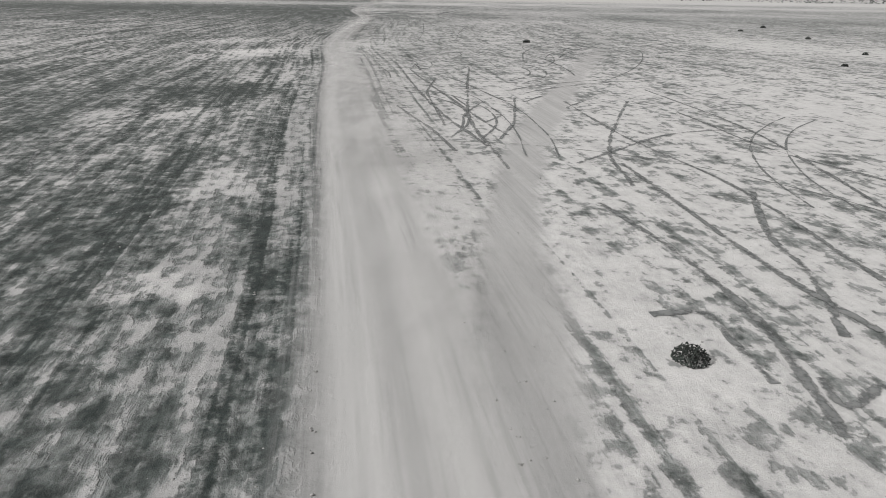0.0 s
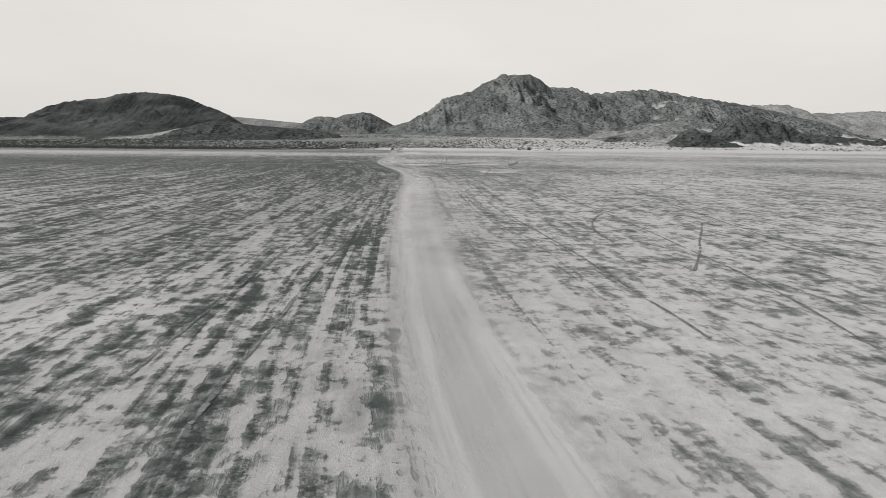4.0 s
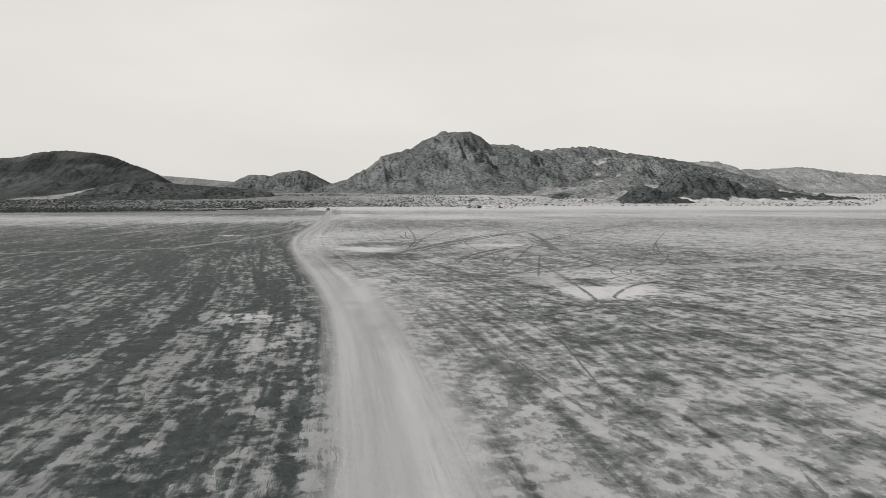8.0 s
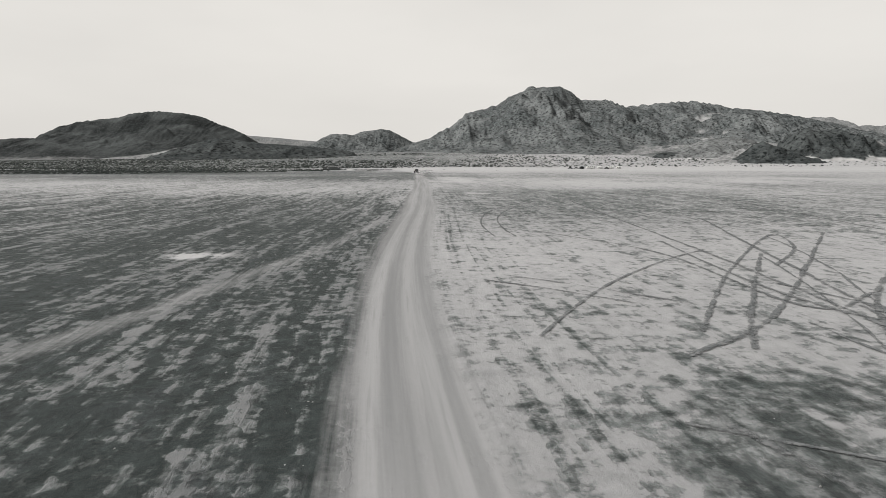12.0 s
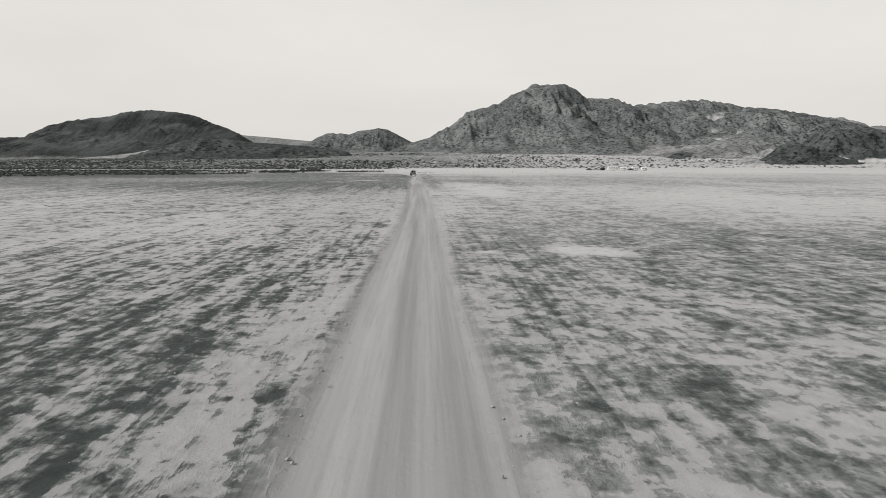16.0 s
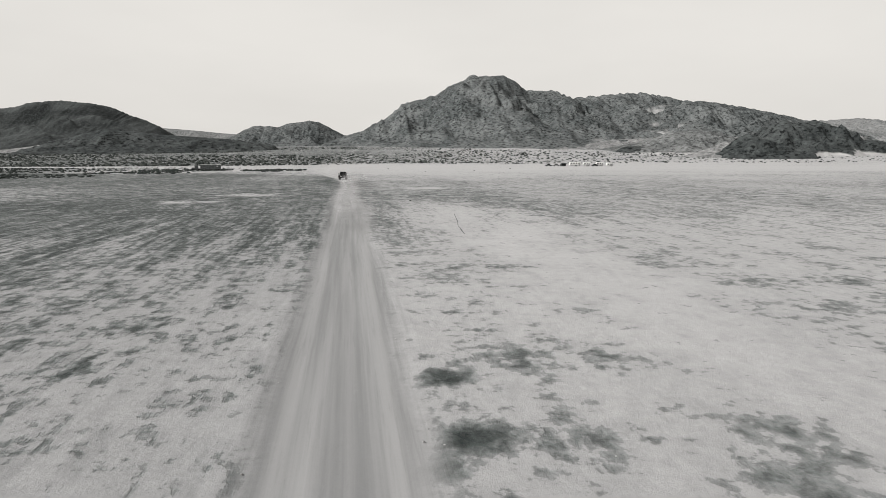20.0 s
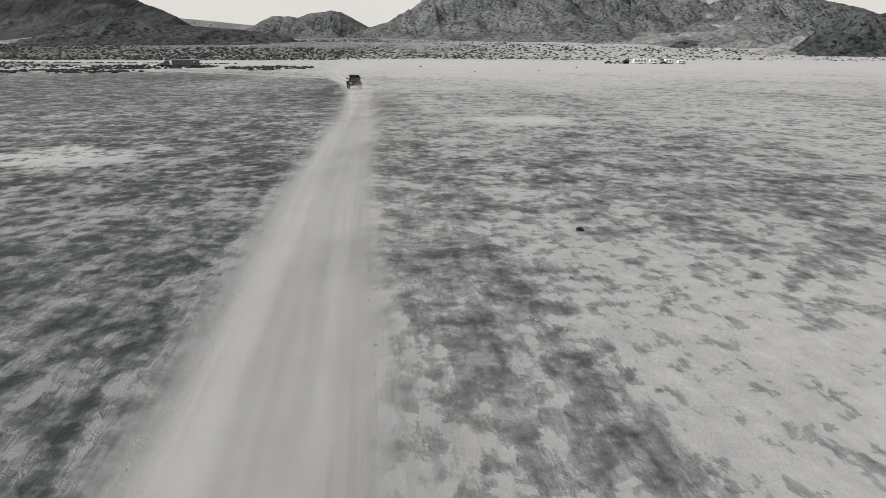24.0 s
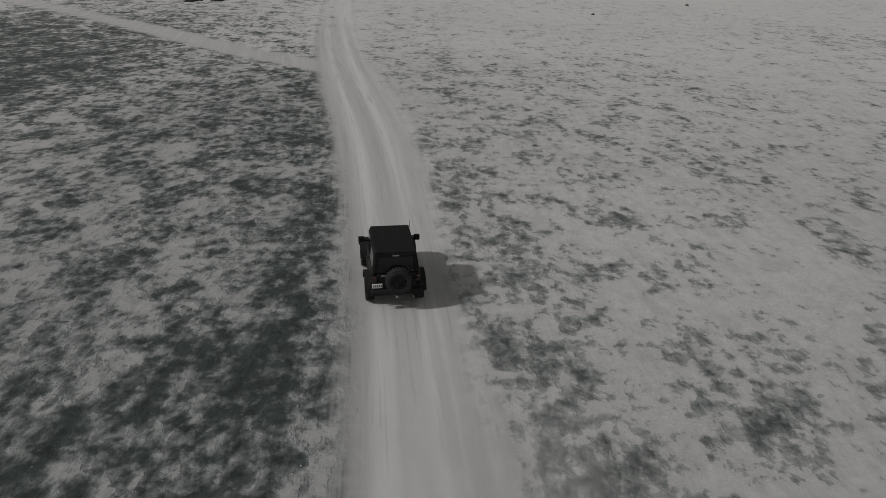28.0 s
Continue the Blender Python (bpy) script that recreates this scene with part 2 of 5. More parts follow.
    dirt = mix_color(nt, math_node(nt, "MULTIPLY", attribute(nt, "powder"), 0.45), dirt, (0.41, 0.406, 0.404))
    sway = math_node(nt, "MULTIPLY_ADD", noise_at(nt, lane_pos, 1.0, 2, 0.5, (0.3, 0.05, 1), (6, 1, 0)), 0.9, -0.45)
    off = math_node(nt, "ABSOLUTE", math_node(nt, "SUBTRACT", math_node(nt, "ABSOLUTE", math_node(nt, "ADD", attribute(nt, "across"), sway)), 0.78))
    wheel = math_node(nt, "MULTIPLY", ramp(nt, off, 0.7, 0.05), math_node(nt, "MULTIPLY", math_node(nt, "MULTIPLY_ADD", ramp(nt, lanes, 0.3, 0.65), 0.45, 0.15), math_node(nt, "MULTIPLY_ADD", attribute(nt, "powder"), 0.75, 0.25)))
    dirt = mix_color(nt, wheel, dirt, (0.43, 0.426, 0.424))
    dirt = mix_color(nt, math_node(nt, "MULTIPLY", ramp(nt, lane_fine, 0.5, 0.7), 0.4), dirt, (0.17, 0.17, 0.17))
    edge = math_node(nt, "ADD", road, math_node(nt, "MULTIPLY", math_node(nt, "SUBTRACT", lane_fine, 0.5), 0.9))
    edge = math_node(nt, "ADD", edge, math_node(nt, "MULTIPLY", math_node(nt, "SUBTRACT", fine, 0.5), 0.5))
    color = mix_color(nt, ramp(nt, edge, 0.12, 1.0), color, dirt)
    color = mix_color(nt, math_node(nt, "MULTIPLY", ramp(nt, grain, 0.5, 0.8), 0.22), color, (0.3, 0.3, 0.3), "MULTIPLY")
    nt.links.new(color, b.inputs["Base Color"])
    b.inputs["Roughness"].default_value = 0.95
    b.inputs["Specular IOR Level"].default_value = 0.15
    b.inputs["Sheen Weight"].default_value = 0.12
    b.inputs["Sheen Roughness"].default_value = 0.16
    b.inputs["Sheen Tint"].default_value = (0.9, 0.89, 0.88, 1)
    h = math_node(nt, "ADD", math_node(nt, "MULTIPLY", fine, 0.6), math_node(nt, "ADD", math_node(nt, "MULTIPLY", grain, 0.3), math_node(nt, "MULTIPLY", crumb, 0.4)))
    h = math_node(nt, "SUBTRACT", h, math_node(nt, "MULTIPLY", dark, 0.5))
    h = math_node(nt, "MULTIPLY", h, math_node(nt, "MULTIPLY_ADD", road, -0.9, 1.0))
    bump(nt, b, h, 0.7, 0.07)
    return m


def make_rock_material(name, rock_a, rock_b, sand, speck=1.0, broad=0.012):
    m, nt, b = material(name)
    geo = nt.nodes.new("ShaderNodeNewGeometry")
    pos = geo.outputs["Position"]
    big = noise_at(nt, pos, broad, 5, 0.6)
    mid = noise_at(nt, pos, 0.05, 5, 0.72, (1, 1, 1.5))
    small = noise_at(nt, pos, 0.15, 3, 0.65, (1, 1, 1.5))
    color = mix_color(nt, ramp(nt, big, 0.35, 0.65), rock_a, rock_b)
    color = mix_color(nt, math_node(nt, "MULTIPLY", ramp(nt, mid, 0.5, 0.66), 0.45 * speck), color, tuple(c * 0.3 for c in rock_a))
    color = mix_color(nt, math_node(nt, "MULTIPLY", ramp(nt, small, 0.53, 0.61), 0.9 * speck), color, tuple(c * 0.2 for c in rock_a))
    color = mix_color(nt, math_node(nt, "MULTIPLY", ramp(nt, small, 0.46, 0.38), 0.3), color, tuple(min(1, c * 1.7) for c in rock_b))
    flat = attribute(nt, "apron")
    edge = math_node(nt, "ADD", flat, math_node(nt, "MULTIPLY", math_node(nt, "SUBTRACT", mid, 0.5), 0.7))
    color = mix_color(nt, math_node(nt, "MULTIPLY", ramp(nt, edge, 0.42, 0.75), 1.0), color, sand)
    nt.links.new(color, b.inputs["Base Color"])
    b.inputs["Roughness"].default_value = 0.95
    b.inputs["Specular IOR Level"].default_value = 0.1
    bump(nt, b, math_node(nt, "ADD", math_node(nt, "MULTIPLY", mid, 0.8), math_node(nt, "MULTIPLY", small, 0.3)), 0.7, 4.5)
    return m


def plain(name, color, rough=0.6, metal=0.0, vary=0.15, scale=8.0, spec=0.5, bump_size=0.0):
    m, nt, b = material(name)
    pos = nt.nodes.new("ShaderNodeTexCoord").outputs["Object"]
    n = noise_at(nt, pos, scale, 5, 0.6)
    c = mix_color(nt, ramp(nt, n, 0.3, 0.7), tuple(v * (1 - vary) for v in color), tuple(min(1, v * (1 + vary)) for v in color))
    nt.links.new(c, b.inputs["Base Color"])
    nt.links.new(math_node(nt, "ADD", math_node(nt, "MULTIPLY", n, 0.2), rough - 0.1), b.inputs["Roughness"])
    b.inputs["Metallic"].default_value = metal
    b.inputs["Specular IOR Level"].default_value = spec
    if bump_size:
        bump(nt, b, n, 0.5, bump_size)
    return m


MAT_GROUND = make_ground_material()
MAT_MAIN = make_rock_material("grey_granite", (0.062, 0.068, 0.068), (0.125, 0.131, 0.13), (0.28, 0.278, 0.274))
# dark rock; its broad paler areas put sunlit facets into the colour
MAT_LEFT = make_rock_material("dark_rock_lit_facets", (0.012, 0.0138, 0.0136), (0.06, 0.065, 0.064), (0.17, 0.17, 0.168), speck=0.3, broad=0.0045)
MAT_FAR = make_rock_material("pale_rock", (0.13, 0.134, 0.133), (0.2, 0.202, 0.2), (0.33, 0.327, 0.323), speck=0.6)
MAT_DARKHILL = make_rock_material("dark_granite", (0.028, 0.032, 0.032), (0.062, 0.067, 0.066), (0.33, 0.326, 0.32))
MAT_SPUR = make_rock_material("pale_granite", (0.09, 0.094, 0.093), (0.16, 0.163, 0.161), (0.33, 0.327, 0.322), speck=0.8)
MAT_SAND = make_rock_material("sandy_slope", (0.15, 0.151, 0.15), (0.23, 0.229, 0.226), (0.29, 0.288, 0.284), speck=0.55)


# ---- mesh helpers ----
def mesh_object(name, verts, faces, mat=None, smooth_faces=True):
    me = bpy.data.meshes.new(name)
    me.from_pydata(verts, [], faces)
    me.update()
    if smooth_faces:
        me.polygons.foreach_set("use_smooth", [True] * len(me.polygons))
    if mat:
        me.materials.append(mat)
    return new(name, me)


def grid_mesh(name, x, y, z, mat):
    """A sheet from 2-D arrays."""
    rows, cols = x.shape
    me = bpy.data.meshes.new(name)
    co = np.stack([x, y, z], -1).reshape(-1, 3).astype(np.float32)
    i = (np.arange(rows - 1)[:, None] * cols + np.arange(cols - 1)[None, :]).ravel()
    quads = np.stack([i, i + 1, i + cols + 1, i + cols], -1).astype(np.int32)
    me.vertices.add(len(co))
    me.vertices.foreach_set("co", co.ravel())
    me.loops.add(quads.size)
    me.loops.foreach_set("vertex_index", quads.ravel())
    me.polygons.add(len(quads))
    me.polygons.foreach_set("loop_start", np.arange(0, quads.size, 4, dtype=np.int32))
    me.polygons.foreach_set("use_smooth", np.ones(len(quads), bool))
    me.update(calc_edges=True)
    me.validate()
    me.materials.append(mat)
    return new(name, me)


def add_attribute(ob, name, values):
    a = ob.data.attributes.new(name, "FLOAT", "POINT")
    a.data.foreach_set("value", np.asarray(values, np.float32).ravel())


# ---- ground ----
def build_ground():
    dense = np.arange(-14, 14.01, 0.28)
    grow = 14 + np.cumsum(0.3 * 1.105 ** np.arange(1, 74))
    s = np.concatenate([-grow[::-1], dense, grow])
    y = np.concatenate([-np.array([400, 220, 120, 70, 45]), np.arange(-30, 640, 0.34), 640 + np.cumsum(0.5 * 1.068 ** np.arange(1, 96))])
    S, Y = np.meshgrid(s, y)
    X = road_x(Y) + S
    # how dark the crust is, on either side of the road, along its length
    ky = [-400, 0, 30, 62, 75, 95, 120, 165, 200, 235, 262, 300, 330, 350, 380, 400, 440, 455, 480, 500, 530, 575, 590, 640, 5000]
    left = [.62, .62, .62, .42, .40, .44, .60, .80, 1.02, 1.16, 1.06, .78, .44, .27, .22, .32, .74, .74, .62, .62, .62, .60, .42, .2, .2]
    right = [.27, .28, .32, .29, .31, .34, .42, .46, .60, .42, .30, .42, .44, .43, .33, .24, .26, .30, .32, .30, .27, .24, .22, .16, .16]
    # and how damp the soil is between the crust
    mud_left = [.8, .9, .9, .7, .7, .7, .9, 1.1, 1.3, 1.5, 1.5, 1.2, .6, .45, .45, .5, .7, 1.1, 1.0, .9, 1., .7, .2, .1, .1]
    mud_right = [0, .1, .2, .3, .4, .4, .4, .5, .4, .7, .4, .7, .5, .4, .2, .15, .2, .4, .5, .5, .5, .3, .1, .05, .05]
    mud = np.where(S < 0, np.interp(Y, ky, mud_left), np.interp(Y, ky, mud_right)) * (0.55 + 0.9 * fbm(X / 11, Y / 26, 3, 88)) * (1 - 0.4 * smooth(14, 45, np.abs(S)))
    L, R = np.interp(Y, ky, left), np.interp(Y, ky, right)
    damp = np.where(S < 0, L + 0.008 * np.clip(-S - 2, 0, 10) - 0.002 * np.clip(-S - 16, 0, 40), R)
    damp = damp + 0.55 * (fbm(X / 16, Y / 34, 3, 5) - 0.5) + 0.25 * (fbm(X / 5, Y / 14, 3, 9) - 0.5)
    damp = damp + 0.26 * (1 - smooth(2.5, 7.0, S)) * smooth(0, 1.5, S) * smooth(385, 440, Y) * (1 - smooth(540, 570, Y))
    # white crust and dark patches of their own shape
    patch = 0 * X
    for px, py, rx, ry, amount in PATCHES:
        d = np.sqrt(((X - px) / rx) ** 2 + ((Y - py) / ry) ** 2) + 1.3 * (fbm(X / 2.6, Y / 3.2, 4, 21) - 0.5)
        patch = patch + amount * (1 - smooth(0.35, 1.2, d))
    damp = damp + 0.62 * patch
    mud = mud * (1 - np.clip(-1.1 * patch, 0, 1))
    # trampled paler margin of the road; far pale shore and scrub ground beyond it
    damp = damp - (0.06 + 0.14 * smooth(300, 360, Y)) * np.exp(-np.maximum(np.abs(S) - 1.3, 0) / 1.4)
    damp = damp - 0.25 * smooth(600, 680, Y) + 0.3 * (fbm(X / 120, Y / 22, 3, 77) - 0.5) * smooth(380, 600, Y)
    damp = damp + 0.25 * (1 - smooth(-75, -50, X)) * smooth(490, 520, Y) * (1 - smooth(590, 620, Y))
    damp = damp + 0.75 * (1 - smooth(-150, -105, X + 25 * (fbm(X / 30, Y / 18, 2, 71) - 0.5))) * smooth(480, 560, Y) * (1 - smooth(690, 760, Y))
    shore = np.interp(X, [-500, -220, -60, 150, 500], [-150, -90, 0, 20, 40])
    damp = damp + smooth(890, 990, Y - shore + 60 * (fbm(X / 90, Y / 120, 2, 14) - 0.5)) * np.interp(X, [-400, -50, 120, 500], [0.95, 0.75, 0.42, 0.28])
    width = np.interp(Y, [0, 15, 30, 200, 280, 310, 340, 400, 440, 480, 525, 545, 558, 570, 594, 660], [1.5, 1.5, 1.3, 1.3, 1.7, 1.9, 1.5, 1.7, 1.5, 1.3, 1.5, 1.8, 2.3, 2.3, 1.6, 1.7]) + 0.12 * np.sin(Y / 23.0)
    wobble = 0.5 * (fbm(X / 1.5, Y / 6, 2, 31) - 0.5)
    road = 1 - smooth(width - 0.6, width + 1.1, np.abs(S) + wobble)
    road = road * (1 - 0.85 * smooth(590, 625, Y))
    dusty = 0 * X
    for pts, half, strength in SIDE_ROADS:
        for (ax, ay), (bx, by) in zip(pts[:-1], pts[1:]):
            ux, uy = bx - ax, by - ay
            k = np.clip(((X - ax) * ux + (Y - ay) * uy) / (ux * ux + uy * uy), 0, 1)
            d = np.hypot(X - ax - k * ux, Y - ay - k * uy) + 0.8 * (fbm(X / 2.5, Y / 3.5, 2, 41) - 0.5)
            lane = (1 - smooth(half - 0.5, half + 0.9, d)) * strength
            road = np.maximum(road, lane)
            dusty = np.maximum(dusty, lane)
    Z = fan_z(X, Y) + 0.05 * (fbm(X / 9, Y / 12, 3, 3) - 0.5) + 0.03 * (fbm(X / 1.3, Y / 2.4, 2, 8) - 0.5)
    Z = Z + 0.05 * np.exp(-((np.abs(S) - width - 0.35) / 0.3) ** 2) - 0.03 * road
    Z = Z + smooth(800, 1500, Y) * 5 * (fbm(X / 160, Y / 160, 4, 61) - 0.5)
    g = grid_mesh("ground", X, Y, Z, MAT_GROUND)
    add_attribute(g, "damp", np.clip(damp, -1.2, 1.5))
    add_attribute(g, "road", road)
    add_attribute(g, "across", S)
    add_attribute(g, "driven", np.exp(-np.maximum(np.abs(S) - 3, 0) / 9) * np.interp(Y, [0, 270, 340, 400], [1.0, 1.0, 0.6, 0.15]) * np.where(S < 0, 1.0, 0.7))
    add_attribute(g, "mud", np.clip(mud, 0, 1.5))
    add_attribute(g, "salt", 1 - smooth(40, 240, Y))
    add_attribute(g, "powder", np.maximum(dusty, np.interp(Y, [0, 100, 190, 240, 440, 500, 560], [0.8, 0.7, 0.45, 0.1, 0.1, 0.6, 1.0])))
    add_attribute(g, "along", Y)
    add_attribute(g, "broken", np.interp(Y, [0, 50, 110, 330, 350, 430, 460, 560], [0.62, 0.68, 0.95, 0.95, 0.66, 0.6, 0.62, 0.62]) * np.where(S > 0, np.interp(Y, [0, 75, 120, 330, 360, 420, 445], [0.8, 0.72, 0.64, 0.68, 0.6, 0.55, 0.8]), 1.12 + 0.3 * smooth(100, 150, Y) * (1 - smooth(300, 340, Y))))
    add_attribute(g, "blob", smooth(330, 380, Y) * (0.9 - 0.5 * smooth(415, 430, Y) * (1 - smooth(455, 475, Y))) - np.where(S < 0, 0.5, 0.0) * smooth(375, 390, Y) * (1 - smooth(425, 450, Y)) + np.where(S > 0, 0.55, 0.25) * (1 - smooth(330, 380, Y)))
    return tagged(g, "pale cracked dry lake bed with dark damp streaks", "ground", kind="structure")


# x, y, half-width, half-length, change of darkness
PATCHES = [
    (-13.0, 231.8, 3.6, 3.4, -2.6), (-12.5, 222.0, 5.5, 4.0, 0.7), (0.8, 194.5, 4.0, 3.4, -1.2), (-27.7, 355.5, 0.7, 5.0, 0.7), (-13.0, 47.5, 5.0, 5.0, 0.8),
    (-36.0, 503.0, 2.5, 2.0, -0.3), (-43.0, 481.0, 4.5, 4.0, -0.8), (-48.0, 466.0, 5.0, 3.0, -0.7), (-6.6, 14.7, 0.8, 1.0, -0.55), (-5.3, 14.2, 0.35, 0.7, -0.45),
    (-6.5, 24.3, 2.3, 2.6, -0.4), (-16.4, 36.7, 4.5, 3.2, -0.35), (-20.0, 75.0, 5.0, 8.0, -0.4), (-14.0, 69.0, 5.0, 6.0, 0.45), (-34.0, 477.0, 3.5, 8.0, 0.45),
    (-18.8, 187.6, 2.8, 2.3, -0.75), (-17.2, 183.0, 1.6, 4.0, -0.4), (-24.0, 96.0, 6.5, 6.0, -0.5), (-17.0, 79.0, 4.5, 5.5, -0.45), (9.5, 8.2, 3.2, 1.6, 0.8),
    (-11.0, 241.0, 7.0, 4.5, 0.75), (2.0, 236.0, 6.0, 6.5, -0.7), (-34.9, 265.2, 2.7, 2.2, -1.1), (-30.0, 238.0, 6.0, 6.0, 0.3), (4.0, 204.0, 5.0, 4.0, -0.5),
    (-15.8, 412.0, 5.0, 18.0, -0.5), (-16.0, 440.0, 6.0, 24.0, -0.4), (-23.5, 396.2, 0.9, 1.0, 1.1), (-23.8, 399.8, 0.9, 0.7, 1.0), (-24.3, 394.9, 0.9, 0.8, 1.0),
    (-17.0, 499.0, 5.5, 6.0, -0.6), (-41.3, 350.0, 9.0, 26.0, -0.2), (-15.5, 341.0, 2.8, 3.6, -0.8), (-19.5, 337.2, 1.2, 0.8, -0.7), (-20.7, 339.8, 0.8, 0.6, -0.7),
    (-32.3, 340.0, 2.8, 1.8, 0.4),
]
SIDE_ROADS = [
    ([(1.6, 2.0), (2.1, 12.2), (2.8, 19.3), (5.0, 30.6), (9.0, 44.5), (17.8, 72.2), (26.3, 97.6), (31.6, 125.7), (34.0, 160.0)], 0.9, 0.9),
    ([(-60, 226), (-35.1, 236.3), (-33.4, 241.6), (-31.3, 250.9), (-28.0, 268.2), (-26.0, 288.9)], 0.5, 0.55),
    ([(-39.5, 579.0), (-46.8, 584.0), (-63.3, 599.5), (-86.4, 619.5), (-120, 650), (-170, 690)], 1.7, 0.9),
    ([(-36.2, 574.5), (-33.3, 571.4), (-30.2, 565.2), (-22.1, 555.3), (-12, 548)], 0.5, 0.55),
    ([(-46.5, 640), (-70, 655), (-88, 690), (-100, 740)], 1.5, 0.7),
    ([(12.9, 281.4), (8.6, 235.0), (7.5, 216.8), (8.0, 208.2), (7.2, 202.8), (5.9, 199.8)], 0.35, 0.35),
    ([(40, 214), (10, 208), (3.5, 207.5), (-1, 204), (-2, 199)], 1.4, 0.6),
]
ground = build_ground()


# ---- hills ----
def build_hill(name, label, crest, y0, depth, mat, seed, rough=0.25, scale=70.0, cols=220, rows=70, sand=0.25, jag=0.02, tail=60):
    """A rocky ridge: crest is a row of (x, height) at the distance y0; depth is the half-width of its foot."""
    xs, hs = [c[0] for c in crest], [c[1] for c in crest]
    x = np.linspace(xs[0] - tail, xs[-1] + tail, cols)
    v = np.linspace(-1, 1, rows)
    Xg, V = np.meshgrid(x, v)
    base = float(fan_z(0.5 * (xs[0] + xs[-1]), y0 - depth)) - (12 if y0 > 1800 else 5)
    prof = np.interp(x, [xs[0] - tail, *xs, xs[-1] + tail], [base, *hs, base])
    prof = prof + jag * prof.max() * (ridged(x / 17.0, 0 * x + seed, 4, seed) - 0.62)
    P = np.broadcast_to(prof, Xg.shape) - base
    shape = (1 - np.abs(V)) ** 1.15
    gully = ridged(Xg / scale, V * depth / scale * 0.8 + seed, 6, seed)
    lump = fbm(Xg / (scale * 2.2), V * depth / (scale * 2.2), 4, seed + 50)
    away = np.clip(np.abs(V) * 3.2 - 0.06, 0, 1)
    H = P * shape * (1 + rough * away * 2.6 * (gully - 0.66) + 0.55 * away * (lump - 0.5))
    H = H + rough * 26 * np.clip(away, 0.04, 1) * np.minimum(shape * 2, 1) * (ridged(Xg / 30, V * depth / 30, 4, seed + 9) - 0.62) + rough * 22 * np.clip(away, 0.1, 1) * np.minimum(shape * 3, 1) * (fbm(Xg / 9, V * depth / 9, 2, seed + 19) - 0.5)
    Z = base + H
    bend = depth * 0.35 * (fbm(Xg / (depth * 1.1), 0 * Xg + seed, 2, seed + 3) - 0.5)
    ob = grid_mesh(name, Xg, y0 + V * depth + bend, Z, mat)
    hfrac = H / max(P.max(), 1)
    apron = sand * 1.6 * (1 - smooth(0.04, 0.3, hfrac)) + sand * (0.66 - gully) * (1.7 if y0 > 1400 else 2.1)
    if name == "granite_mountain":      # its eastern shoulder is paler, with sandy washes
        apron = apron + smooth(300, 680, Xg) * (0.5 + 0.9 * (0.62 - gully)) * (1 - smooth(0.45, 0.8, hfrac))
    add_attribute(ob, "apron", apron)
    return tagged(ob, label, "hill", "desert hills", "structure")


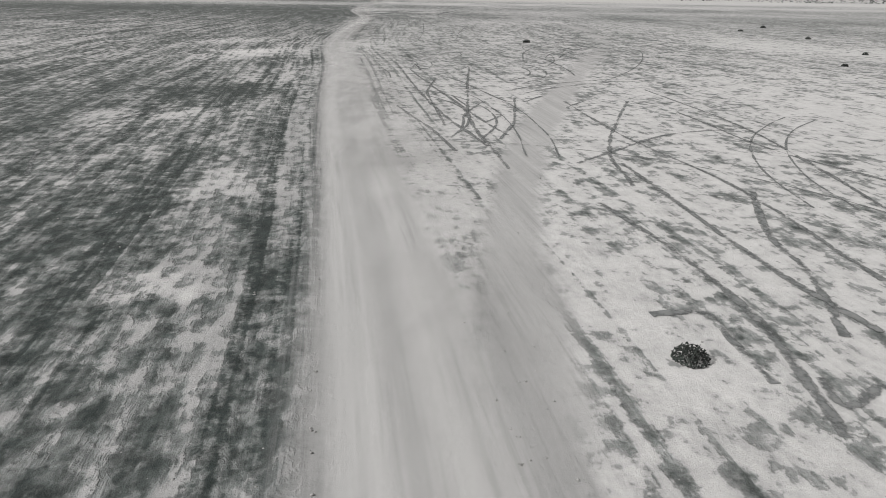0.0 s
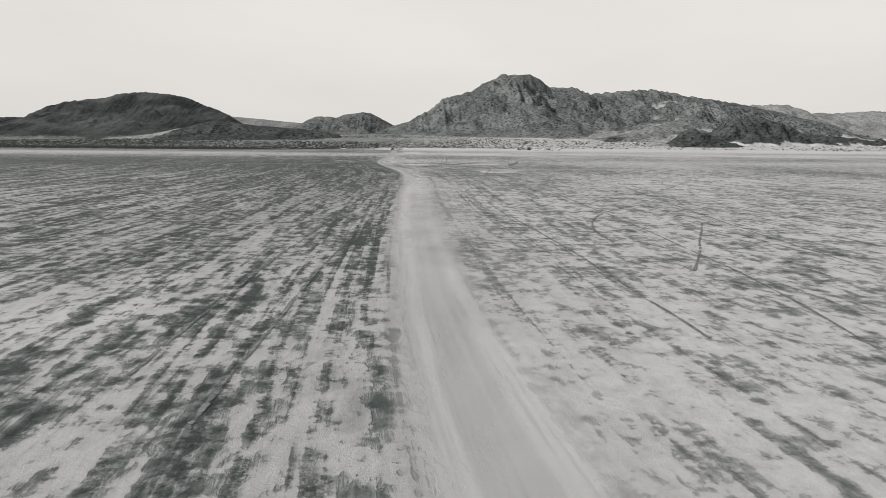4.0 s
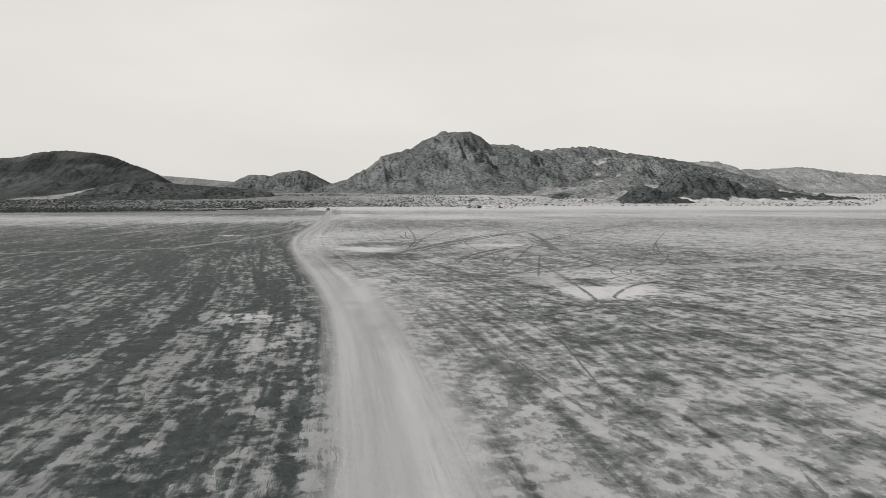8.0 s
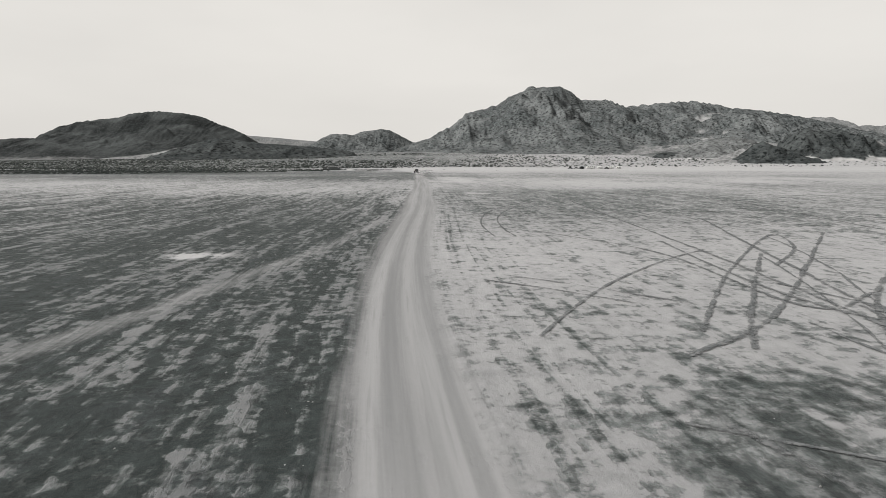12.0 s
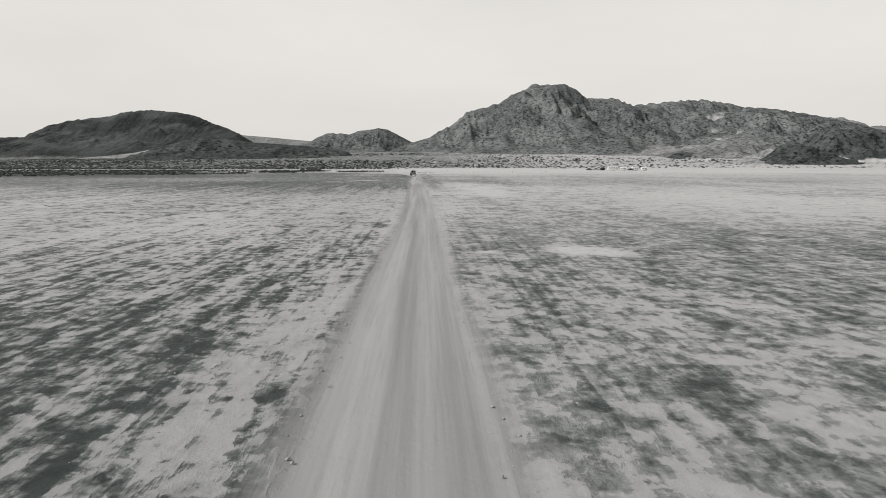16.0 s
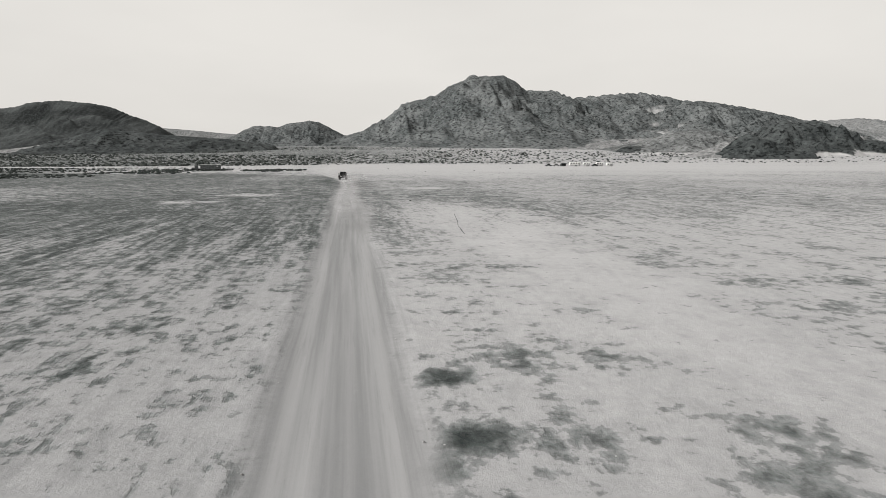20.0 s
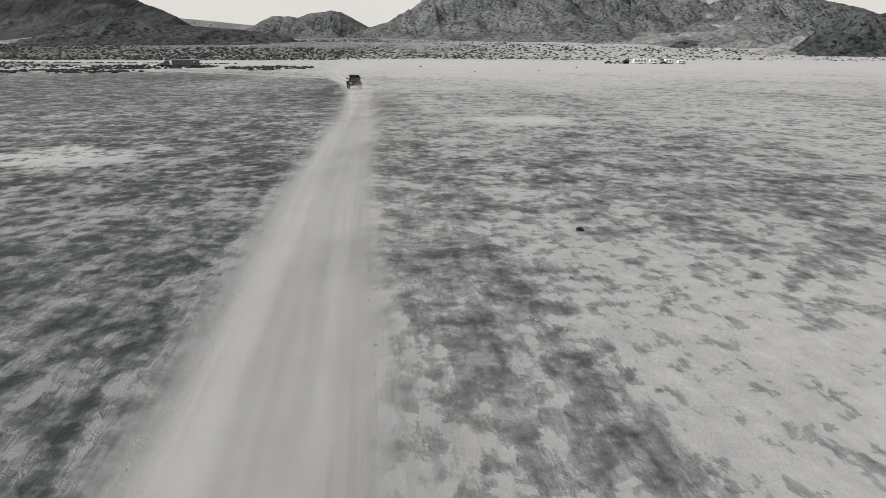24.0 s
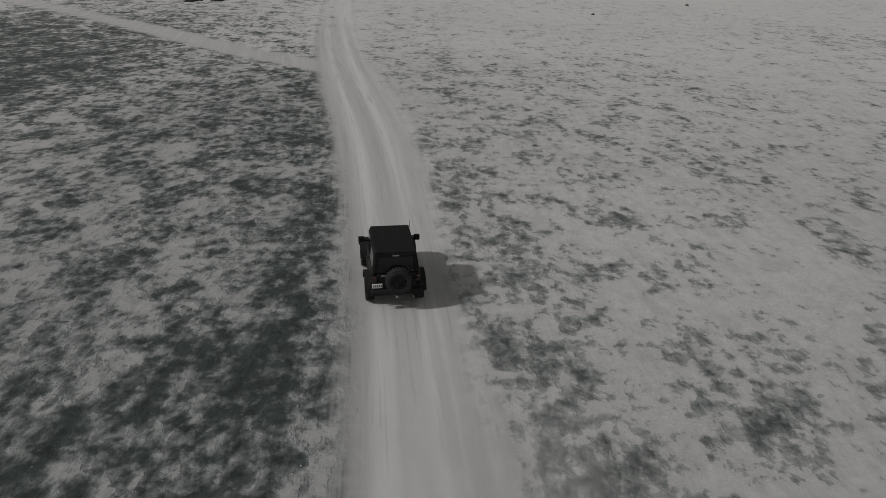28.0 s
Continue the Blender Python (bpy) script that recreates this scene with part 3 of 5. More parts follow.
HILLS = [
    ("mountain", "dark bare rocky mountain with smooth rounded crest", [(-2900, 90), (-2300, 118), (-2166, 123), (-2057, 121), (-1946, 140), (-1889, 173), (-1838, 200), (-1612, 227), (-1578, 243), (-1441, 255), (-1311, 244), (-1202, 223), (-1135, 191), (-1068, 170), (-1001, 137), (-950, 90)], 3600, 800, MAT_LEFT, 3, 0.3, 300, 0.35, 0.03),
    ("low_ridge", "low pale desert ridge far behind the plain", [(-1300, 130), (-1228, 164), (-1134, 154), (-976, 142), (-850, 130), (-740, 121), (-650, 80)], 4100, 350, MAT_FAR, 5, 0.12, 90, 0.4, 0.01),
    ("foothill", "low grey rounded foothill with bare flanks", [(-534, 22), (-501, 35), (-464, 45), (-442, 50), (-405, 46), (-363, 40), (-257, 33), (-190, 24)], 1500, 170, MAT_DARKHILL, 8, 0.3, 45, 0.3, 0.03),
    ("rocky_knoll", "small twin-humped grey granite hill", [(-444, 68), (-415, 86), (-387, 96), (-349, 96), (-320, 92), (-292, 103), (-226, 113), (-197, 109), (-160, 90), (-122, 70)], 2500, 260, MAT_MAIN, 12, 0.2, 60, 0.5, 0.03),
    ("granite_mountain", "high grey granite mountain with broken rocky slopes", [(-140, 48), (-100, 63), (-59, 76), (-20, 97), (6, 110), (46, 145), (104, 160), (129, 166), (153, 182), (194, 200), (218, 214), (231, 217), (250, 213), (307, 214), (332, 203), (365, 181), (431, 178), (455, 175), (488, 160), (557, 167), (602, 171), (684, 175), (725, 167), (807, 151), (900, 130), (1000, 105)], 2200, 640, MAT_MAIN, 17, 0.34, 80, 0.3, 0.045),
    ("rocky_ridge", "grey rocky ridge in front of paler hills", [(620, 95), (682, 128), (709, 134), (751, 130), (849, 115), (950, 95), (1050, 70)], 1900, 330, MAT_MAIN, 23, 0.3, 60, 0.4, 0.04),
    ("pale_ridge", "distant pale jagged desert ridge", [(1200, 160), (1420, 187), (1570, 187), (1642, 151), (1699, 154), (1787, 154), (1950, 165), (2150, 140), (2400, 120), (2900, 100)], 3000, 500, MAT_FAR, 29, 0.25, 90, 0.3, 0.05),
    ("cone_hill", "small dark cone-shaped hill beside a sandy wash", [(369, 8), (390, 19), (400, 28), (412, 33), (432, 26), (458, 15), (483, 7), (502, 3)], 1150, 85, MAT_DARKHILL, 31, 0.42, 24, 0.5, 0.07),
    ("dark_hill", "dark boulder-strewn hill on the plain's edge", [(514, 22), (530, 46), (556, 59), (574, 54), (592, 57), (605, 58), (637, 48), (674, 38), (711, 27), (790, 20), (860, 14)], 1300, 140, MAT_DARKHILL, 37, 0.6, 46, 0.7, 0.12),
    ("sand_slope", "pale sandy slope between dark rocky hills", [(440, 18), (475, 30), (505, 43), (528, 42), (548, 26)], 1450, 90, MAT_SAND, 47, 0.1, 40, 0.4, 0.02),
    ("sand_fan", "pale sandy fan spilling from the mountain foot", [(250, 18), (300, 24), (380, 31), (450, 40), (540, 44), (640, 46), (720, 38)], 1640, 170, MAT_SAND, 51, 0.34, 50, 0.5, 0.08),
    ("sandy_spur", "pale sandy spur beside a small dark hill", [(340, 6), (372, 16), (392, 25), (402, 22)], 1165, 60, MAT_SAND, 53, 0.1, 30, 0.4, 0.02),
    ("knoll", "tiny dark knoll at the foot of the mountain", [(339, 19), (353, 23), (372, 21), (387, 14)], 1370, 40, MAT_DARKHILL, 41, 0.2, 20, 0.2, 0.05),
    ("sand_apron", "pale windblown sand slope beneath a dark mountain", [(-749, 8), (-716, 12), (-660, 17), (-605, 25), (-566, 34), (-539, 37), (-517, 27)], 1620, 70, MAT_SAND, 57, 0.06, 40, 0.4, 0.01),
    ("rocky_spur", "pale rocky spur with sandy washes below the mountain", [(336, 18), (364, 23), (402, 31), (449, 46), (502, 51), (528, 44), (556, 32), (580, 18)], 1450, 190, MAT_SPUR, 43, 0.34, 42, 0.75, 0.05),
]
for h_name, h_label, h_crest, h_y, h_depth, h_mat, h_seed, h_rough, h_scale, h_sand, h_jag in HILLS:
    big = h_y > 1800
    build_hill(h_name, h_label, h_crest, h_y, h_depth, h_mat, h_seed, h_rough, h_scale,
               420 if big else 130, 150 if big else 56, h_sand, h_jag, 120 if big else 16)


# ---- helpers for things ----
def part(name, bm, mat, parent, label=""):
    me = bpy.data.meshes.new(name)
    bm.normal_update()
    bm.to_mesh(me)
    bm.free()
    me.materials.append(mat)
    ob = new(name, me)
    ob.parent = parent
    if label:
        tagged(ob, label)
    return ob


def thing(name, label, category, m, group="", kind=""):
    ob = new(name)
    ob.matrix_world = m
    return tagged(ob, label, category, group, kind)


def block(bm, x0, x1, y0, y1, z0, z1, bevel=0.02, taper=(0, 0, 0, 0), segments=2):
    """A rounded block; taper draws in the top at x0, x1, y0, y1."""
    c = [(x0, y0, z0), (x1, y0, z0), (x1, y1, z0), (x0, y1, z0),
         (x0 + taper[0], y0 + taper[2], z1), (x1 - taper[1], y0 + taper[2], z1),
         (x1 - taper[1], y1 - taper[3], z1), (x0 + taper[0], y1 - taper[3], z1)]
    v = [bm.verts.new(p) for p in c]
    f = [bm.faces.new([v[i] for i in q]) for q in ((3, 2, 1, 0), (4, 5, 6, 7), (0, 1, 5, 4), (1, 2, 6, 5), (2, 3, 7, 6), (3, 0, 4, 7))]
    if bevel:
        edges = list({e for q in f for e in q.edges})
        bmesh.ops.bevel(bm, geom=edges, offset=bevel, segments=segments, profile=0.5, affect="EDGES")
    return bm


def boxed(*args, **kw):
    return block(bmesh.new(), *args, **kw)


def lathe(profile, steps=28, axis="x", center=(0, 0, 0)):
    """Turns (radius, offset) pairs round an axis."""
    bm = bmesh.new()
    rings = []
    for r, o in profile:
        ring = []
        for k in range(steps):
            a = 2 * math.pi * k / steps
            p = (o, r * math.cos(a), r * math.sin(a)) if axis == "x" else (r * math.cos(a), o, r * math.sin(a)) if axis == "y" else (r * math.cos(a), r * math.sin(a), o)
            ring.append(bm.verts.new((p[0] + center[0], p[1] + center[1], p[2] + center[2])))
        rings.append(ring)
    for a, b in zip(rings[:-1], rings[1:]):
        for k in range(steps):
            bm.faces.new((a[k], a[(k + 1) % steps], b[(k + 1) % steps], b[k]))
    for ring in (rings[0], rings[-1]):
        if profile[0][0] > 0.001:
            bm.faces.new(ring)
    bmesh.ops.recalc_face_normals(bm, faces=bm.faces)
    for q in bm.faces:
        q.smooth = True
    return bm


def tube(points, radius, sides=6):
    bm = bmesh.new()
    rings = []
    pts = [Vector(p) for p in points]
    for i, p in enumerate(pts):
        d = (pts[min(i + 1, len(pts) - 1)] - pts[max(i - 1, 0)]).normalized()
        u = d.orthogonal().normalized()
        w = d.cross(u)
        r = radius[i] if isinstance(radius, (list, tuple)) else radius
        rings.append([bm.verts.new(p + r * (math.cos(2 * math.pi * k / sides) * u + math.sin(2 * math.pi * k / sides) * w)) for k in range(sides)])
    for a, b in zip(rings[:-1], rings[1:]):
        for k in range(sides):
            bm.faces.new((a[k], a[(k + 1) % sides], b[(k + 1) % sides], b[k]))
    bm.faces.new(rings[0]), bm.faces.new(rings[-1])
    bmesh.ops.recalc_face_normals(bm, faces=bm.faces)
    return bm


# ---- materials of things ----
PAINT = plain("black_paint", (0.006, 0.0062, 0.0062), 0.5, 0.0, 0.3, 5.0, 0.18)
TOP = plain("black_hardtop", (0.006, 0.0063, 0.0063), 0.85, 0.0, 0.35, 6.0, 0.1, 0.002)
RUBBER = plain("tyre_rubber", (0.02, 0.02, 0.02), 0.9, 0.0, 0.4, 9.0, 0.12, 0.004)
RIM = plain("dark_alloy", (0.03, 0.03, 0.03), 0.5, 0.5, 0.2, 6.0)
PLASTIC = plain("black_plastic", (0.01, 0.01, 0.01), 0.8, 0.0, 0.3, 12.0, 0.15)
TAIL = plain("tail_lens", (0.03, 0.015, 0.015), 0.3, 0.0, 0.1, 4.0)
PLATE = plain("plate_white", (0.62, 0.62, 0.6), 0.5, 0.0, 0.08, 20.0)
INK = plain("dark_print", (0.05, 0.055, 0.07), 0.6, 0.0, 0.1, 20.0)
STEEL = plain("worn_steel", (0.3, 0.3, 0.3), 0.45, 0.9, 0.2, 8.0)
GLASS, g_nt, g_b = material("tinted_glass")
g_b.inputs["Base Color"].default_value = (0.004, 0.005, 0.005, 1)
g_b.inputs["Roughness"].default_value = 0.08
g_b.inputs["Specular IOR Level"].default_value = 0.2
WHITE = plain("camper_white", (0.7, 0.7, 0.68), 0.5, 0.0, 0.12, 1.5)
GREY = plain("vehicle_grey", (0.25, 0.25, 0.25), 0.5, 0.2, 0.2, 2.0)
DARK = plain("vehicle_dark", (0.03, 0.033, 0.034), 0.5, 0.0, 0.3, 2.0)
CANVAS = plain("dark_canvas", (0.04, 0.045, 0.045), 0.9, 0.0, 0.3, 3.0)
TRAILER = plain("weathered_trailer", (0.045, 0.05, 0.05), 0.7, 0.0, 0.45, 0.8)
BRUSH = plain("scrub_leaves", (0.026, 0.031, 0.028), 0.9, 0.0, 0.5, 0.6, 0.1)
BRUSH_PALE = plain("dry_scrub", (0.065, 0.07, 0.065), 0.9, 0.0, 0.5, 0.7, 0.1)
TWIG = plain("dry_twigs", (0.06, 0.066, 0.062), 0.9, 0.0, 0.4, 9.0, 0.1)
CLOD = plain("crust_clod", (0.24, 0.238, 0.234), 0.95, 0.0, 0.4, 3.0, 0.1, 0.01)


# ---- the off-road car ----
def build_wheel(parent, x, y, r=0.42, w=0.28, name="wheel"):
    hub = new(name)
    hub.parent = parent
    hub.location = (x, y, r)
    build_tyre(hub, r, w)
    return hub


def build_tyre(hub, r, w, axis="x"):
    h = w / 2
    bm = lathe([(r * 0.56, -h * 0.8), (r * 0.7, -h), (r * 0.9, -h * 0.98), (r * 0.985, -h * 0.8), (r, -h * 0.4), (r, h * 0.4),
                (r * 0.985, h * 0.8), (r * 0.9, h * 0.98), (r * 0.7, h), (r * 0.56, h * 0.8), (r * 0.56, -h * 0.8)], 32, axis)
    for k in range(26):
        for side in (-1, 1):
            a = 2 * math.pi * (k + 0.25 * side) / 26
            lug = boxed(-h * 0.42, h * 0.42, -0.028, 0.028, -0.012, 0.018, 0.004, segments=1)
            base = Matrix.Rotation(-a, 4, "X") @ Matrix.Translation((side * h * 0.5, 0, r)) if axis == "x" else Matrix.Rotation(a, 4, "Y") @ Matrix.Translation((0, side * h * 0.5, r)) @ Matrix.Rotation(math.pi / 2, 4, "Z")
            bmesh.ops.transform(lug, matrix=base, verts=lug.verts)
            tmp = bpy.data.meshes.new("lug")
            lug.to_mesh(tmp)
            lug.free()
            bm.from_mesh(tmp)
            bpy.data.meshes.remove(tmp)
    part("tyre", bm, RUBBER, hub, "knobbly black off-road tyre")
    rim = lathe([(0.001, -h * 0.35), (r * 0.16, -h * 0.42), (r * 0.2, -h * 0.25), (r * 0.42, -h * 0.2), (r * 0.5, -h * 0.7), (r * 0.57, -h * 0.82),
                 (r * 0.57, h * 0.82), (r * 0.5, h * 0.7), (r * 0.42, h * 0.2), (r * 0.2, h * 0.25), (r * 0.16, h * 0.42), (0.001, h * 0.35)], 24, axis)
    part("rim", rim, RIM, hub, "dark alloy rim")


def build_car():
    car = thing("off_road_car", "black two-door off-road car with hardtop and rear spare wheel", "car",
                pose(-33.0, 541.75, 0.0, 0, 0, 8.0))
    wb = 2.42
    for x in (-0.78, 0.78):
        for y in (0.0, wb):
            build_wheel(car, x, y)
    # tub, with the wheel arches left open by narrower sills
    part("tub", boxed(-0.66, 0.66, -0.62, 1.75, 0.55, 1.16, 0.05, (0.0, 0.0, 0.02, 0.0)), PAINT, car)
    part("sill", boxed(-0.78, -0.64, 0.55, 1.85, 0.5, 0.66, 0.03), PLASTIC, car)
    part("sill", boxed(0.64, 0.78, 0.55, 1.85, 0.5, 0.66, 0.03), PLASTIC, car)
    for s in (-1, 1):
        a, b = sorted((s * 0.655, s * 0.75))
        door = part("door", boxed(a, b, 0.62, 1.68, 0.64, 1.18, 0.03), PAINT, car)
        ha, hb = sorted((s * 0.752, s * 0.785))
        part("handle", boxed(ha, hb, 0.7, 0.84, 1.04, 1.075, 0.01), PLASTIC, door)
        part("quarter_panel", boxed(a, b, -0.62, 0.6, 0.72, 1.18, 0.03), PAINT, car)
        for y in (0.0, wb):
            flare = bmesh.new()
            steps = 12
            ring = []
            for k in range(steps + 1):
                t = math.pi * (0.06 + 0.88 * k / steps)
                cy, cz = y - 0.53 * math.cos(t), 0.42 + 0.5 * math.sin(t)
                dy, dz = -0.06 * math.cos(t), 0.055 * math.sin(t)
                ring.append([flare.verts.new(p) for p in ((s * 0.64, cy, cz), (s * 0.95, cy, cz - 0.02), (s * 0.955, cy + dy, cz + dz - 0.015), (s * 0.64, cy + dy, cz + dz))])
            for p, q in zip(ring[:-1], ring[1:]):
                for i in range(4):
                    flare.faces.new((p[i], p[(i + 1) % 4], q[(i + 1) % 4], q[i]))
            flare.faces.new(ring[0]), flare.faces.new(ring[-1])
            bmesh.ops.recalc_face_normals(flare, faces=flare.faces)
            part("fender_flare", flare, PLASTIC, car)
        # mirror on its stalk
        ma, mb = sorted((s * 0.82, s * 1.02))
        mirror = part("mirror", boxed(ma, mb, 1.58, 1.68, 1.22, 1.42, 0.03), PLASTIC, car)
        sa, sb = sorted((s * 0.7, s * 0.85))
        part("stalk", boxed(sa, sb, 1.6, 1.66, 1.25, 1.3, 0.01), PLASTIC, mirror)
        ta, tb = sorted((s * 0.60, s * 0.735))
        light = part("tail_light", boxed(ta, tb, -0.69, -0.61, 0.93, 1.11, 0.015), TAIL, car, "dark red tail light")
        part("guard", boxed(ta + 0.01, tb - 0.01, -0.705, -0.688, 1.01, 1.03, 0.004), PLASTIC, light)
        # side windows in the sloping hardtop
        for y0, y1 in ((-0.42, 0.48), (0.68, 1.5)):
            win = bmesh.new()
            vs = [win.verts.new(p) for p in ((s * 0.716, y0, 1.26), (s * 0.716, y1, 1.26), (s * 0.668, y1 - 0.08, 1.64), (s * 0.668, y0 + 0.06, 1.64),
                                             (s * 0.70, y0, 1.26), (s * 0.70, y1, 1.26), (s * 0.65, y1 - 0.08, 1.64), (s * 0.65, y0 + 0.06, 1.64))]
            for q in ((0, 1, 2, 3), (7, 6, 5, 4), (0, 4, 5, 1), (1, 5, 6, 2), (2, 6, 7, 3), (3, 7, 4, 0)):
                win.faces.new([vs[i] for i in q])
            bmesh.ops.recalc_face_normals(win, faces=win.faces)
            part("side_window", win, GLASS, car)
    # hood, grille and front
    part("hood", boxed(-0.62, 0.62, 1.72, 2.86, 0.72, 1.18, 0.07, (0.06, 0.06, 0.0, 0.06)), PAINT, car)
    grille = part("grille", boxed(-0.6, 0.6, 2.84, 2.9, 0.66, 1.1, 0.03), PAINT, car)
    for k in range(7):
        x = -0.27 + 0.09 * k
        part("slot", boxed(x - 0.02, x + 0.02, 2.895, 2.905, 0.76, 1.02, 0.004), INK, grille)
    for s in (-1, 1):
        part("headlight", lathe([(0.001, 0.03), (0.07, 0.025), (0.095, 0.0), (0.095, -0.05)], 20, "y", (s * 0.43, 2.91, 0.9)), STEEL, car)
    part("front_bumper", boxed(-0.8, 0.8, 2.92, 3.08, 0.5, 0.66, 0.03), PLASTIC, car)
    part("windscreen_frame", boxed(-0.7, 0.7, 1.66, 1.78, 1.15, 1.72, 0.03, (0.06, 0.06, -0.1, 0.22)), PAINT, car)
    # hardtop shell, slightly narrower at the roof, with long ribs
    part("hardtop", boxed(-0.715, 0.715, -0.62, 1.7, 1.17, 1.78, 0.05, (0.075, 0.075, 0.14, 0.1), 3), TOP, car)
    roof = part("roof_panel", boxed(-0.645, 0.645, -0.46, 1.58, 1.775, 1.815, 0.03, (0.03, 0.03, 0.03, 0.03)), TOP, car, "dusty dark roof panel")
    for k in range(6):
        x = -0.5 + 0.2 * k
        part("rib", boxed(x - 0.035, x + 0.035, -0.4, 1.5, 1.811, 1.818, 0.003, segments=1), TOP, roof)
    # rear window, wiper and stop lamp follow the slope of the hardtop's back
    rear = part("rear_window", boxed(-0.57, 0.57, -0.632, -0.6, 1.22, 1.68, 0.012, (0.05, 0.05, 0.115, -0.115)), GLASS, car)
    part("stop_lamp", boxed(-0.1, 0.1, -0.53, -0.5, 1.7, 1.735, 0.006), STEEL, car)
    part("wiper", tube([(-0.32, -0.66, 1.23), (-0.12, -0.63, 1.3), (0.12, -0.622, 1.33)], 0.008), PLASTIC, rear)
    gate = part("tailgate", boxed(-0.58, 0.6, -0.665, -0.6, 0.66, 1.18, 0.025), PAINT, car)
    for z in (0.78, 1.04):
        part("hinge", boxed(0.5, 0.66, -0.69, -0.66, z, z + 0.06, 0.01), PLASTIC, gate)
    badge = part("badge", boxed(-0.46, -0.26, -0.672, -0.664, 1.1, 1.15, 0.003), STEEL, gate)
    # spare wheel on its carrier
    spare = new("spare_wheel")
    spare.parent = car
    spare.location = (0.07, -0.84, 1.02)
    build_tyre(spare, 0.41, 0.26, "y")
    part("carrier", boxed(-0.12, 0.26, -0.74, -0.66, 0.86, 1.18, 0.02), PLASTIC, car)
    # plate with plain bars
    holder = part("plate_bracket", boxed(-0.75, -0.42, -0.69, -0.655, 0.72, 0.9, 0.01), PLASTIC, car)
    plate = part("number_plate", boxed(-0.74, -0.43, -0.702, -0.691, 0.735, 0.885, 0.004), PLATE, car, "white number plate with dark bars")
    for k in range(5):
        x = -0.705 + 0.055 * k
        part("bar", boxed(x, x + 0.035, -0.708, -0.701, 0.77, 0.845, 0.002), INK, plate)
    part("rear_bumper", boxed(-0.78, 0.78, -0.82, -0.64, 0.52, 0.68, 0.035), PLASTIC, car)
    part("tow_hitch", boxed(-0.04, 0.04, -0.92, -0.8, 0.47, 0.55, 0.012), STEEL, car)
    part("exhaust", tube([(0.45, 0.3, 0.5), (0.5, -0.3, 0.47), (0.52, -0.8, 0.44)], 0.03, 8), STEEL, car)
    part("rear_axle", tube([(-0.7, 0, 0.42), (0.7, 0, 0.42)], 0.06, 8), PLASTIC, car)
    part("front_axle", tube([(-0.7, wb, 0.42), (0.7, wb, 0.42)], 0.06, 8), PLASTIC, car)
    part("frame_rail", boxed(-0.45, -0.35, -0.6, 2.85, 0.47, 0.58, 0.01), PLASTIC, car)
    part("frame_rail", boxed(0.35, 0.45, -0.6, 2.85, 0.47, 0.58, 0.01), PLASTIC, car)
    part("fuel_tank", boxed(-0.34, 0.34, -0.5, -0.1, 0.4, 0.56, 0.04), PLASTIC, car)
    part("aerial", tube([(0.68, 1.75, 1.15), (0.69, 1.72, 1.9)], 0.006, 5), PLASTIC, car)
    return car


build_car()


# ---- the camp far out on the plain ----
def camp_wheels(parent, xs, ys, r=0.36):
    for y in ys:
        for x in xs:
            hub = new("wheel")
            hub.parent = parent
            hub.location = (x, y, r)
            part("tyre", lathe([(r * 0.55, -0.1), (r * 0.95, -0.1), (r, -0.06), (r, 0.06), (r * 0.95, 0.1), (r * 0.55, 0.1), (r * 0.55, -0.1)], 16, "y"), RUBBER, hub)
            part("rim", lathe([(0.001, -0.08), (r * 0.56, -0.09), (r * 0.56, 0.09), (0.001, 0.08)], 12, "y"), STEEL, hub)


def camper(x, y, length, height, turn, label):
    z = float(fan_z(x, y))
    c = thing("camper_trailer", label, "camper trailer", pose(x, y, z, 0, 0, turn), "camp on the dry lake")
    part("body", boxed(-length / 2, length / 2, -1.2, 1.2, 0.5, height, 0.16, (0.25, 0.1, 0, 0)), WHITE, c)
    part("skirt", boxed(-length / 2 + 0.2, length / 2 - 0.2, -1.15, 1.15, 0.3, 0.52, 0.02), DARK, c)
    for k in range(int(length // 2)):
        wx = -length / 2 + 0.7 + k * 1.9
        w = part("window", boxed(wx, wx + 1.05, -1.225, -1.19, height - 1.25, height - 0.6, 0.02), GLASS, c)
        part("window_frame", boxed(wx - 0.06, wx + 1.11, -1.212, -1.195, height - 1.31, height - 0.54, 0.01), GREY, w)
    part("door", boxed(length / 2 - 1.2, length / 2 - 0.5, -1.228, -1.19, 0.6, height - 0.4, 0.02), GREY, c)
    part("stripe", boxed(-length / 2 + 0.1, length / 2 - 0.1, -1.216, -1.19, height * 0.42, height * 0.48, 0.01), DARK, c)
    part("roof_vent", boxed(-0.5, 0.5, -0.4, 0.4, height - 0.02, height + 0.22, 0.05), GREY, c)
    part("drawbar", tube([(-length / 2, 0, 0.5), (-length / 2 - 1.1, 0, 0.5)], 0.05), STEEL, c)
    camp_wheels(c, (0.2, 1.0), (-1.1, 1.1))
    return c


